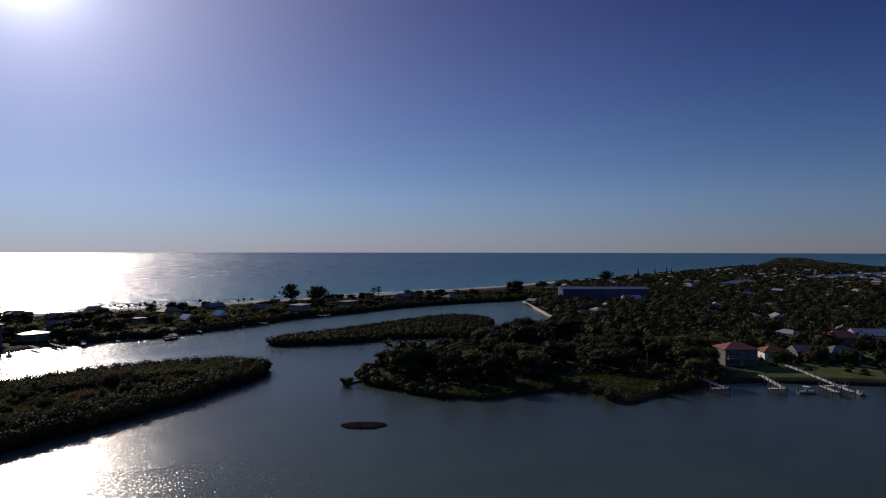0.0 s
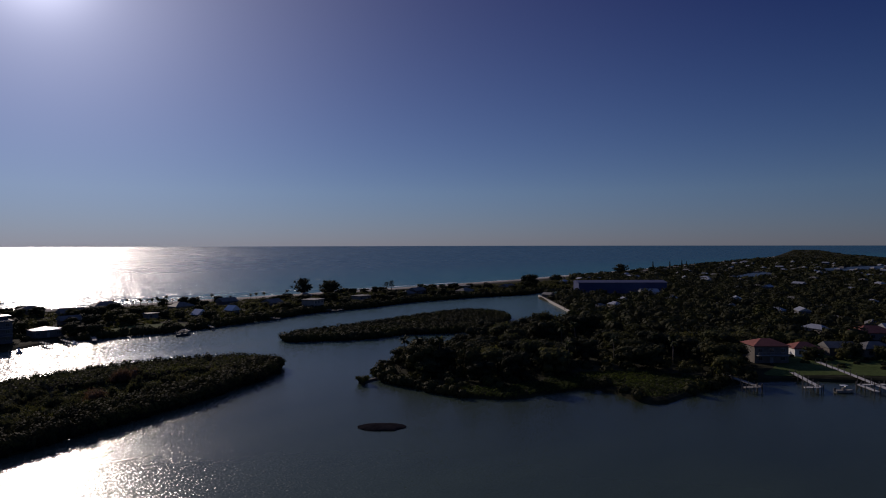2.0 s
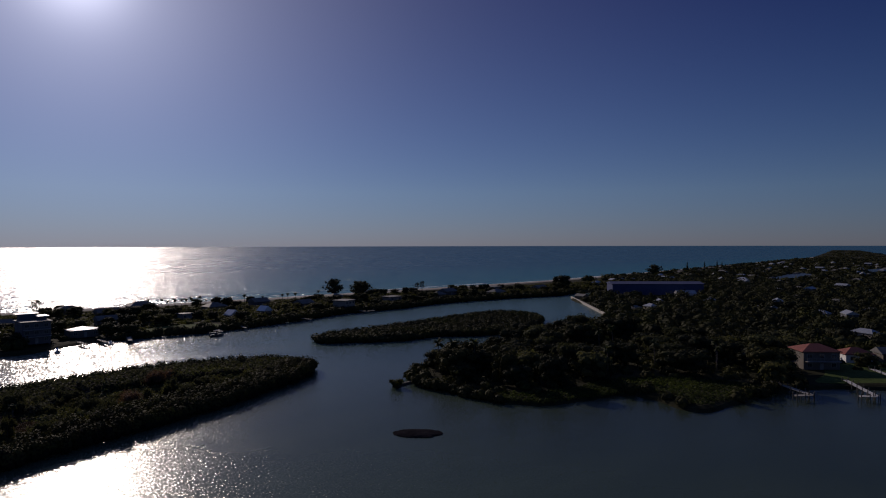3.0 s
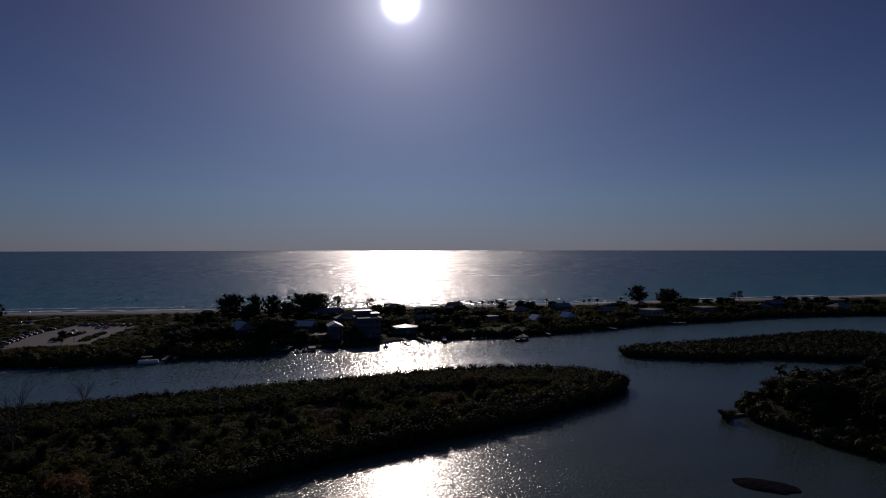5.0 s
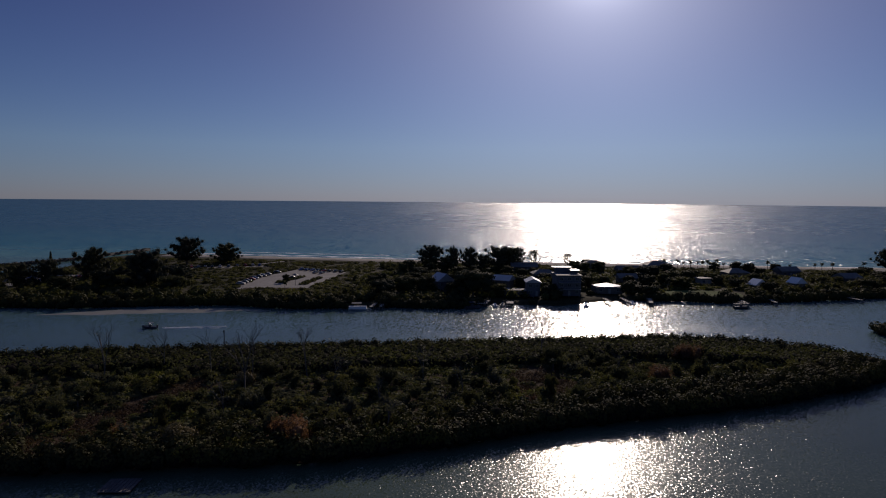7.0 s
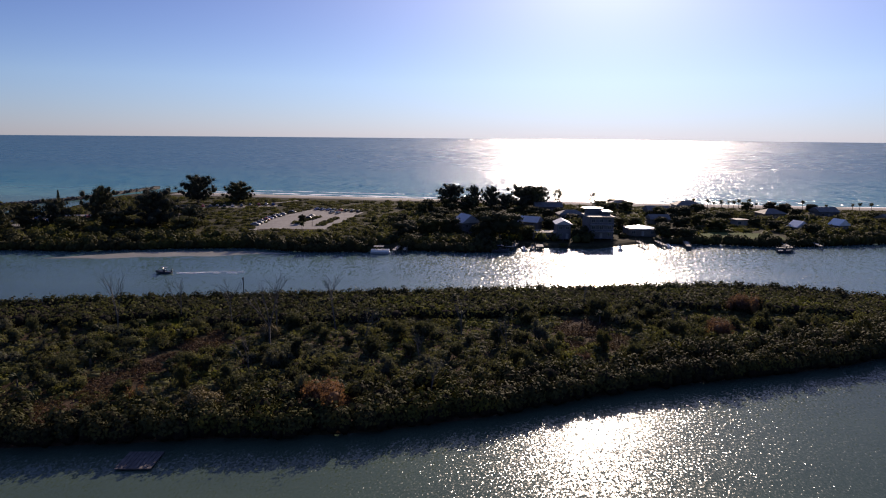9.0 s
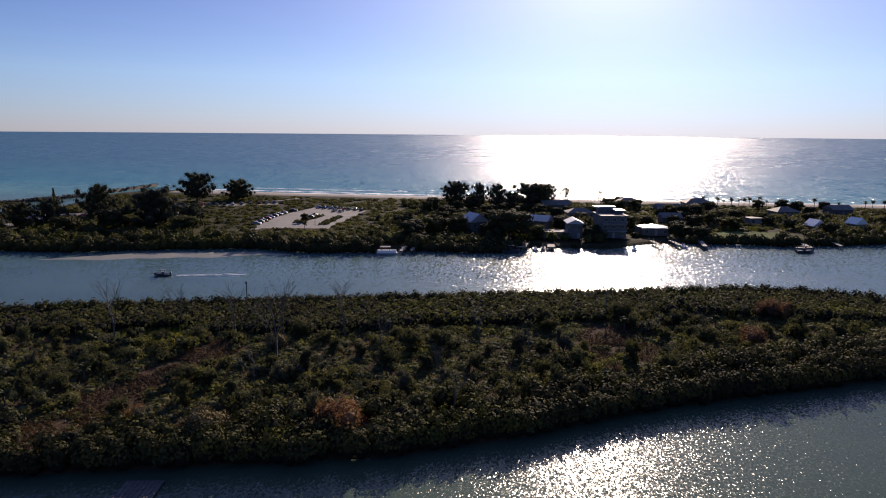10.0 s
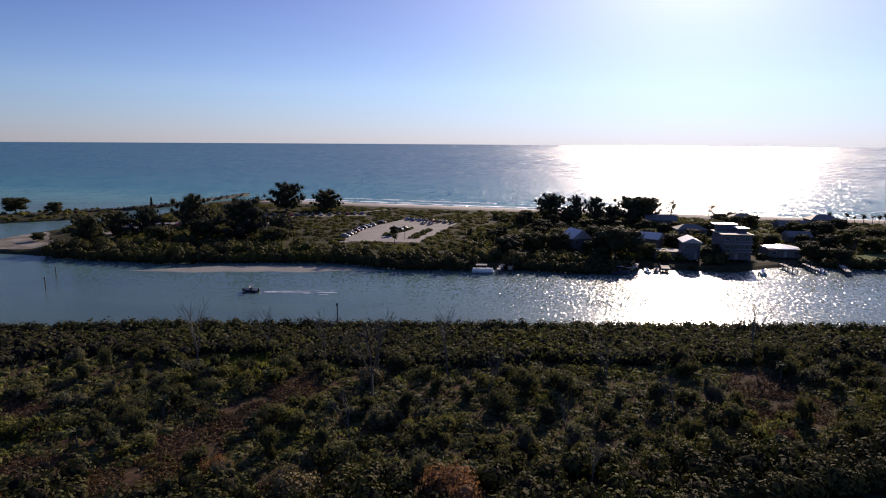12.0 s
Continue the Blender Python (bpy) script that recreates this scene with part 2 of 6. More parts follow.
SOIL = plain("leaf litter", [(0.25, (0.03, 0.022, 0.016)), (0.5, (0.062, 0.038, 0.026)), (0.7, (0.045, 0.042, 0.022))], 0.12, 0.95, fine=0.5, spec=0.03)
SCRUB = plain("scrubby turf", [(0.25, (0.022, 0.024, 0.013)), (0.55, (0.034, 0.033, 0.019)), (0.82, (0.065, 0.055, 0.039))], 0.05, 0.95, fine=0.5, spec=0.03)
LAWN = plain("lawn", [(0.3, (0.05, 0.075, 0.022)), (0.7, (0.09, 0.115, 0.04))], 0.1, 0.95, fine=0.4, spec=0.03)
SAND = plain("sand", [(0.3, (0.21, 0.19, 0.165)), (0.7, (0.31, 0.275, 0.245))], 0.15, 0.95, fine=0.2, spec=0.1)
WETSAND = plain("wet sand", [(0.3, (0.20, 0.19, 0.17)), (0.7, (0.30, 0.28, 0.25))], 0.1, 0.5, fine=0.15)
FOAM = plain("foam", [(0.3, (0.6, 0.62, 0.62)), (0.7, (0.85, 0.85, 0.85))], 0.5, 0.8)
PAVING = plain("car park paving", [(0.3, (0.17, 0.16, 0.15)), (0.7, (0.24, 0.225, 0.21))], 0.12, 0.9, bump=0.1, spec=0.1)
ASPHALT = plain("asphalt", [(0.3, (0.045, 0.045, 0.047)), (0.7, (0.075, 0.073, 0.07))], 0.2, 0.85, bump=0.1)
ROCK = plain("jetty rock", [(0.3, (0.018, 0.018, 0.019)), (0.7, (0.04, 0.039, 0.038))], 0.5, 0.9)
MUD = plain("oyster mud", [(0.3, (0.014, 0.012, 0.014)), (0.7, (0.03, 0.027, 0.03))], 0.8, 1.0, fine=0.5, spec=0.0)
BARK = plain("bark", [(0.3, (0.07, 0.055, 0.045)), (0.7, (0.16, 0.13, 0.11))], 1.5, 0.95)
# crown cores: the shade deep among the twigs is put into this colour
SHADED_TWIGS = plain("shaded inner twigs", [(0.3, (0.012, 0.010, 0.008)), (0.7, (0.026, 0.022, 0.018))], 1.5, 0.95, spec=0.02)
DEADWOOD = plain("bare grey wood", [(0.3, (0.06, 0.054, 0.05)), (0.7, (0.12, 0.11, 0.10))], 1.5, 0.95)
PLANK = plain("weathered planks", [(0.3, (0.20, 0.18, 0.155)), (0.7, (0.36, 0.33, 0.29))], 1.2, 0.85)
WHITE = plain("white paint", [(0.3, (0.68, 0.68, 0.66)), (0.7, (0.82, 0.82, 0.80))], 0.4, 0.6, bump=0.05, fine=0.08)
TRIM = plain("weathered trim paint", [(0.3, (0.17, 0.17, 0.175)), (0.7, (0.25, 0.25, 0.25))], 0.6, 0.7, bump=0.05, fine=0.1)
CREAM = plain("cream stucco", [(0.3, (0.24, 0.21, 0.18)), (0.7, (0.32, 0.28, 0.24))], 0.3, 0.85, bump=0.1, fine=0.1)
GREYWALL = plain("blue-grey siding", [(0.3, (0.07, 0.073, 0.085)), (0.7, (0.10, 0.104, 0.12))], 0.4, 0.75, fine=0.1)
TANWALL = plain("tan siding", [(0.3, (0.10, 0.085, 0.072)), (0.7, (0.145, 0.125, 0.108))], 0.4, 0.8, fine=0.12)
BLUEROOF = plain("pale blue metal sheet", [(0.3, (0.055, 0.068, 0.14)), (0.7, (0.08, 0.095, 0.175))], 0.1, 0.9, fine=0.1, spec=0.05)
SHINGLE = plain("grey shingles", [(0.3, (0.08, 0.077, 0.075)), (0.7, (0.15, 0.145, 0.14))], 0.6, 0.75, fine=0.25)
PALEROOF = plain("pale painted metal", [(0.3, (0.58, 0.58, 0.57)), (0.7, (0.7, 0.7, 0.69))], 0.4, 0.4, bump=0.05, fine=0.08)
METALROOF = plain("bright metal roof", [(0.3, (0.26, 0.27, 0.285)), (0.7, (0.36, 0.37, 0.385))], 0.4, 0.42, metal=0.3, bump=0.05, fine=0.1)
REDTILE = plain("red clay tiles", [(0.3, (0.20, 0.05, 0.035)), (0.7, (0.30, 0.085, 0.06))], 0.8, 0.8, fine=0.3)
GLASS = plain("window glass", [(0.3, (0.02, 0.025, 0.03)), (0.7, (0.04, 0.045, 0.05))], 0.5, 0.08, bump=0.0, spec=0.8)
DARKMETAL = plain("dark metal", [(0.3, (0.05, 0.05, 0.055)), (0.7, (0.09, 0.09, 0.095))], 1.0, 0.5, metal=0.6, bump=0.05)
RUBBER = plain("rubber", [(0.3, (0.015, 0.015, 0.016)), (0.7, (0.03, 0.03, 0.03))], 2.0, 0.85, bump=0.1)
DARKHULL = plain("dark blue hull paint", [(0.3, (0.03, 0.035, 0.05)), (0.7, (0.05, 0.055, 0.075))], 0.5, 0.35, bump=0.0, fine=0.05)
OLDPLANK = plain("dark wet planks", [(0.3, (0.06, 0.05, 0.05)), (0.7, (0.11, 0.095, 0.09))], 1.2, 0.8)
GELCOAT = plain("white gelcoat", [(0.3, (0.70, 0.70, 0.70)), (0.7, (0.82, 0.82, 0.82))], 0.5, 0.25, bump=0.0, fine=0.05)
CANVAS = plain("navy canvas", [(0.3, (0.03, 0.04, 0.08)), (0.7, (0.05, 0.065, 0.12))], 1.0, 0.85)
CARPAINT = [plain("car paint " + n, [(0.3, tuple(v * 0.9 for v in c)), (0.7, c)], 0.5, 0.5, bump=0.0, fine=0.04, spec=0.2)
            for n, c in (("white", (0.3, 0.3, 0.295)), ("silver", (0.15, 0.155, 0.16)), ("black", (0.02, 0.02, 0.022)), ("red", (0.35, 0.03, 0.025)), ("blue", (0.04, 0.08, 0.22)))]
LEAF_MANGROVE = leafy("mangrove leaves", (0.056, 0.058, 0.031), (0.064, 0.066, 0.034), (0.073, 0.075, 0.039), 0.4, 0.04)
LEAF_OLIVE = leafy("olive shrub leaves", (0.080, 0.082, 0.041), (0.092, 0.093, 0.046), (0.105, 0.104, 0.055), 0.36, 0.04)
LEAF_GREY = leafy("grey-green shrub leaves", (0.090, 0.089, 0.061), (0.105, 0.103, 0.071), (0.123, 0.121, 0.085), 0.36, 0.05)
LEAF_RED = leafy("rusty shrub leaves", (0.12, 0.06, 0.04), (0.165, 0.082, 0.055), (0.23, 0.135, 0.09), 0.35, 0.04)
LEAF_DRY = leafy("dry shrub leaves", (0.085, 0.068, 0.034), (0.149, 0.117, 0.059), (0.235, 0.186, 0.107), 0.15, 0.06)
LEAF_OAK = leafy("oak leaves", (0.037, 0.039, 0.021), (0.042, 0.043, 0.023), (0.048, 0.049, 0.025), 0.12, 0.04)
LEAF_PINE = leafy("pine needles", (0.046, 0.048, 0.032), (0.058, 0.06, 0.039), (0.07, 0.072, 0.046), 0.12, 0.03)
LEAF_PALM = leafy("palm fronds", (0.033, 0.041, 0.015), (0.053, 0.061, 0.023), (0.082, 0.090, 0.037), 0.25, 0.15)
LEAF_HERB = leafy("clearing herbs", (0.085, 0.042, 0.028), (0.105, 0.06, 0.038), (0.15, 0.115, 0.075), 0.15, 0.03)
GRASS = leafy("marsh grass", (0.041, 0.054, 0.016), (0.057, 0.074, 0.023), (0.078, 0.094, 0.033), 0.25, 0.04)

# ---- mesh helpers ----
def rise(x, y):
    """The sheet of sea and land lifts a little far out, where the horizon stands."""
    r = math.hypot(x, y)
    return 0.0 if r < 2000 else 24.0 * ((r - 2000) / 2930) ** 2


def mesh_from(name, verts, faces, mat, smooth=False):
    me = bpy.data.meshes.new(name)
    me.from_pydata([tuple(v) for v in verts], [], [tuple(f) for f in faces])
    me.materials.append(mat)
    if smooth:
        me.shade_smooth()
    return me


def thing(name, data, label, category, group="", kind="", at=None):
    ob = new(name, data)
    if at is not None:
        ob.matrix_world = at
    return tagged(ob, label, category, group, kind)


def holder(name, label, category, group="", kind=""):
    return tagged(new(name), label, category, group, kind)


def part(name, bm, material, parent, label="", smooth=False):
    """One mesh object under a thing or under a part."""
    if isinstance(bm, bmesh.types.BMesh):
        me = bpy.data.meshes.new(name)
        bm.normal_update()
        bm.to_mesh(me)
        bm.free()
    else:
        me = bm
    if not me.materials:
        me.materials.append(material)
    if smooth:
        me.shade_smooth()
    ob = new(name, me)
    ob.parent = parent
    return tagged(ob, label)


def box(bm, x, y, z, sx, sy, sz, rot=0.0, bevel=0.0):
    """A box with its base centre at x, y, z."""
    r = bmesh.ops.create_cube(bm, size=1.0)
    m = Matrix.Translation((x, y, z + sz / 2)) @ Matrix.Rotation(rot, 4, "Z") @ Matrix.Diagonal((sx, sy, sz, 1))
    bmesh.ops.transform(bm, matrix=m, verts=r["verts"])
    if bevel:
        edges = list({e for v in r["verts"] for e in v.link_edges})
        bmesh.ops.bevel(bm, geom=edges, offset=bevel, segments=1, affect="EDGES")
    return bm


def rod(bm, a, b, r1, r2=None, sides=6):
    """A tapered round bar from a to b."""
    a, b = Vector(a), Vector(b)
    d = b - a
    r = bmesh.ops.create_cone(bm, cap_ends=True, segments=sides, radius1=r1, radius2=r1 if r2 is None else r2, depth=d.length)
    m = Matrix.Translation((a + b) / 2) @ d.to_track_quat("Z", "Y").to_matrix().to_4x4()
    bmesh.ops.transform(bm, matrix=m, verts=r["verts"])
    return bm


def curve_through(pts, per=6, closed=True):
    """A smooth line through a few points of the plan."""
    n, out = len(pts), []
    for i in range(n if closed else n - 1):
        p = [Vector((*pts[(i + k) % n if closed else min(max(i + k, 0), n - 1)], 0)) for k in (-1, 0, 1, 2)]
        for s in range(per):
            t = s / per
            out.append(0.5 * (2 * p[1] + (p[2] - p[0]) * t + (2 * p[0] - 5 * p[1] + 4 * p[2] - p[3]) * t * t + (3 * p[1] - p[0] - 3 * p[2] + p[3]) * t ** 3))
    if not closed:
        out.append(Vector((*pts[-1], 0)))
    return [(v.x, v.y) for v in out]


def inside(x, y, poly):
    hit = False
    j = len(poly) - 1
    for i in range(len(poly)):
        (xi, yi), (xj, yj) = poly[i], poly[j]
        if (yi > y) != (yj > y) and x < (xj - xi) * (y - yi) / (yj - yi) + xi:
            hit = not hit
        j = i
    return hit


def land(name, poly, top, mat, label, shore=2.5, wobble=0.6, category="ground"):
    """A piece of land with a sloping, uneven shore: rings from below the water up to its level top."""
    from mathutils.geometry import tessellate_polygon
    n = len(poly)
    area = sum(poly[i][0] * poly[(i + 1) % n][1] - poly[(i + 1) % n][0] * poly[i][1] for i in range(n))
    sign = 1 if area > 0 else -1
    verts, rings = [], ((1.2, -0.5), (0.0, 0.12), (-shore * 0.4, top * 0.65), (-shore, top))
    for off, z in rings:
        for i, (x, y) in enumerate(poly):
            tx, ty = poly[(i + 1) % n][0] - poly[i - 1][0], poly[(i + 1) % n][1] - poly[i - 1][1]
            ln = math.hypot(tx, ty) or 1
            w = wobble * noise.noise((x * 0.21, y * 0.21, 3.1))
            verts.append((x + sign * ty / ln * (off + w), y - sign * tx / ln * (off + w), z + rise(x, y)))
    faces = []
    for k in range(len(rings) - 1):
        for i in range(n):
            j = (i + 1) % n
            f = (k * n + i, k * n + j, (k + 1) * n + j, (k + 1) * n + i)
            faces.append(f if sign > 0 else f[::-1])
    base = (len(rings) - 1) * n
    for tri in tessellate_polygon([[Vector(verts[base + i][:2] + (0,)) for i in range(n)]]):
        a, b, c = (Vector(verts[base + i]) for i in tri)
        faces.append([base + i for i in (tri if (b - a).cross(c - a).z > 0 else tri[::-1])])
    return thing(name, mesh_from(name, verts, faces, mat), label, category, kind="structure")


def sheet(name, poly, z, mat, label, category, kind="structure"):
    """A flat patch with a skirt, laid on the land."""
    from mathutils.geometry import tessellate_polygon
    n = len(poly)
    verts = [(x, y, z + rise(x, y)) for x, y in poly] + [(x, y, z - 0.6 + rise(x, y)) for x, y in poly]
    faces = [(i, (i + 1) % n, n + (i + 1) % n, n + i) for i in range(n)]
    for tri in tessellate_polygon([[Vector((x, y, 0)) for x, y in poly]]):
        a, b, c = (Vector(verts[i]) for i in tri)
        faces.append(list(tri) if (b - a).cross(c - a).z > 0 else list(tri[::-1]))
    return thing(name, mesh_from(name, verts, faces, mat), label, category, kind=kind)


# ---- water and land ----
def build_water():
    radii = [0, 40, 80, 140, 220, 340, 500, 750, 1100, 1500, 2000] + [2000 + 2930 * k / 12 for k in range(1, 13)]
    n, verts, faces = 96, [(0, 0, 0)], []
    for r in radii[1:]:
        for i in range(n):
            a = 2 * math.pi * i / n
            x, y = r * math.cos(a), r * math.sin(a)
            verts.append((x, y, rise(x, y)))
    for i in range(n):
        faces.append((0, 1 + i, 1 + (i + 1) % n))
    for k in range(len(radii) - 2):
        for i in range(n):
            a, b = 1 + k * n, 1 + (k + 1) * n
            faces.append((a + i, b + i, b + (i + 1) % n, a + (i + 1) % n))
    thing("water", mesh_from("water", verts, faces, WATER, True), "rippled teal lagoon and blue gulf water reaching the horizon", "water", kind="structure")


build_water()
ISLAND = curve_through([(-330, 40), (-240, 72), (-150, 90), (-90, 100), (-50, 109.2), (-28, 114), (-10, 121.2), (4, 129.3), (22, 138.3), (42, 146.3), (62, 155.2), (80, 166.3), (93, 175),
                        (101, 184), (100, 194), (93, 203), (80, 209), (58, 211), (36, 207), (8, 200), (-22, 193), (-70, 181), (-106, 172), (-142, 160), (-240, 128), (-330, 100)])
ISLAND_FAR = curve_through([(135.4, 245.6), (132.5, 235.3), (144.8, 228.4), (163.3, 220.5), (180.6, 221.8), (201.1, 210.9), (225.5, 211.3), (246.8, 219.8), (262.9, 234.3), (270.7, 251.7), (264.4, 267.9), (240, 267.5), (213.6, 261), (171, 252.2)])
STRIP = curve_through([(-258, 256), (-240, 246), (-226, 246), (-198, 244), (-165, 246), (-146, 253), (-106, 262), (-83, 258), (-59, 262), (-42, 267), (-14, 268), (-4, 279), (20, 281), (30, 282), (50, 297),
                       (79.8, 300.9), (107.2, 300.5), (156.2, 316.3), (196.2, 332), (240.9, 336.8), (278.4, 347.5), (332.4, 348.3), (360.9, 345.7), (396.7, 340.1), (432.2, 346.8), (473.3, 324), (524, 334.9),
                       (624.4, 428.1), (603.1, 490.9), (492.3, 477), (371.3, 467), (247.2, 459), (76.8, 455), (-55, 457), (-130, 461), (-200, 466), (-250, 474), (-278, 440), (-262, 360), (-268, 290)], 5)
MAINLAND = curve_through([(117.5, 148.6), (118.8, 131.3), (121.1, 117.1), (126.3, 105.9), (131.5, 103), (141.7, 101.1), (155, 98.2), (156.1, 89.1), (153.2, 79.9), (156.4, 73.8), (173.7, 74.1), (193, 73.3), (210.5, 63.4), (221.9, 50.4), (235.3, 35.3),
                          (266.5, -4.9), (326.5, -65.1), (490.2, -123.7), (815, -57.7), (811, 206.9), (644.4, 448.8), (523.8, 350.2), (452.9, 325.7), (387.8, 318.6), (346.8, 269.1), (305.8, 219.6), (286.7, 203.1), (257.3, 196.5), (205.5, 189.6), (159.9, 176.7), (127.6, 159.9)], 5)
land("ground_island", ISLAND, 0.7, SOIL, "low island of brown leaf litter and scrub in the lagoon")
land("ground_island_far", ISLAND_FAR, 0.6, SOIL, "low mangrove island in the channel")
land("ground_strip", STRIP, 1.2, SCRUB, "low sandy barrier strip between channel and gulf", shore=4)
land("ground_mainland", MAINLAND, 1.2, SCRUB, "wooded mainland shore with scrubby turf")


def coast(x):
    xs = (430, 603, 675, 943, 1414, 1983, 3644, 4859)
    ys = (471, 492, 507, 560, 664, 794, 1359, 1754)
    return float(np.interp(x, xs, ys))


def inner(x):
    """The landward edge of the far coast, which narrows to a barrier with bay water behind it."""
    return float(np.interp(x, (560, 1500, 1900, 2500, 3300, 4800), (-56, -150, 420, 760, 1120, 1640)))


def build_far_land():
    xs = [560 + 40 * i for i in range(12)] + [1060 + 105 * i for i in range(23)]
    rows, verts, faces = 16, [], []
    for x in xs:
        for k in range(rows):
            y = inner(x) + (coast(x) - inner(x)) * (k / (rows - 1))
            drop = -0.6 if k == rows - 1 or (k == 0 and x > 1500) else 0.0
            verts.append((x, y, 1.16 + drop + rise(x, y)))
    for i in range(len(xs) - 1):
        for k in range(rows - 1):
            a = i * rows + k
            faces.append((a, a + rows, a + rows + 1, a + 1))
    thing("ground_far", mesh_from("ground_far", verts, faces, SCRUB), "wooded coast running to the horizon", "ground", kind="structure")


build_far_land()


def ribbon(name, line, width, z, mat, label, category, wob=0.0, freq=0.05, thick=0.35, taper=0):
    """A band along a line of the plan, with a rounded section and uneven edges."""
    pts, n = [Vector((*p, 0)) for p in line], len(line)
    verts, faces = [], []
    for i, p in enumerate(pts):
        t = (pts[min(i + 1, n - 1)] - pts[max(i - 1, 0)]).normalized()
        side = Vector((-t.y, t.x, 0))
        a = width / 2 + wob * noise.noise((p.x * freq, p.y * freq, 1.7))
        b = width / 2 + wob * noise.noise((p.x * freq, p.y * freq, 9.2))
        if taper:
            k = min(1.0, (min(i, n - 1 - i) + 0.15) / taper)
            a, b = a * k, b * k
        up = rise(p.x, p.y)
        for off, dz in ((a, -thick), (a * 0.7, 0), (-b * 0.7, 0), (-b, -thick)):
            q = p + side * off
            verts.append((q.x, q.y, z + dz + up))
    for i in range(n - 1):
        for k in range(3):
            a = i * 4 + k
            faces.append((a, a + 1, a + 5, a + 4))
    return thing(name, mesh_from(name, verts, faces, mat, True), label, category, kind="structure")


BEACH = curve_through([(-245, 468), (-200, 465), (-130, 460), (-55, 456), (76.8, 454), (247.2, 458), (371.3, 466), (492.3, 476), (603.1, 490.9), (675.2, 505.2), (943.1, 558.2), (1415, 662.1), (1983.1, 792.9), (3644.3, 1357.7), (4657.3, 1690.7)], 8, False)
ribbon("beach", [(x, y - 8) for x, y in BEACH if x < 2100], 24, 1.28, SAND, "pale sand beach along the gulf", "beach", 3.0, 0.04, 1.2)
ribbon("surf", [(x, y + 10) for x, y in BEACH if x < 2100], 9.0, 0.14, FOAM, "white line of breaking surf", "surf", 5.0, 0.06)
ribbon("surf", curve_through([(-235, 490), (-190, 487), (-150, 485), (-95, 480), (-50, 477), (0, 474)], 14, False), 5.0, 0.12, FOAM, "thin broken line of surf", "surf", 4.5, 0.13)
ribbon("surf", curve_through([(-210, 508), (-160, 505), (-120, 502), (-85, 500)], 14, False), 3.0, 0.12, FOAM, "thin outer line of surf", "surf", 3.0, 0.15)
ribbon("surf", curve_through([(297.7, 486.3), (348.6, 490.1), (399.4, 493.9), (460.4, 498.9)], 14, False), 4.0, 0.12, FOAM, "thin outer line of surf", "surf", 3.6, 0.13)
ribbon("sandbar", curve_through([(-168, 230), (-150, 237), (-128, 245), (-104, 251), (-86, 252.5)], 10, False), 13, 0.04, SHOAL, "pale shallow sandbar under the bank", "sandbar", 3.0, 0.09, 0.2, 14)

# ---- plants ----
def ico():
    bm = bmesh.new()
    bmesh.ops.create_icosphere(bm, subdivisions=1, radius=1.0)
    v = np.array([p.co[:] for p in bm.verts])
    bm.verts.index_update()
    f = np.array([[p.index for p in q.verts] for q in bm.faces])
    bm.free()
    return v, f


ICO_V, ICO_F = ico()


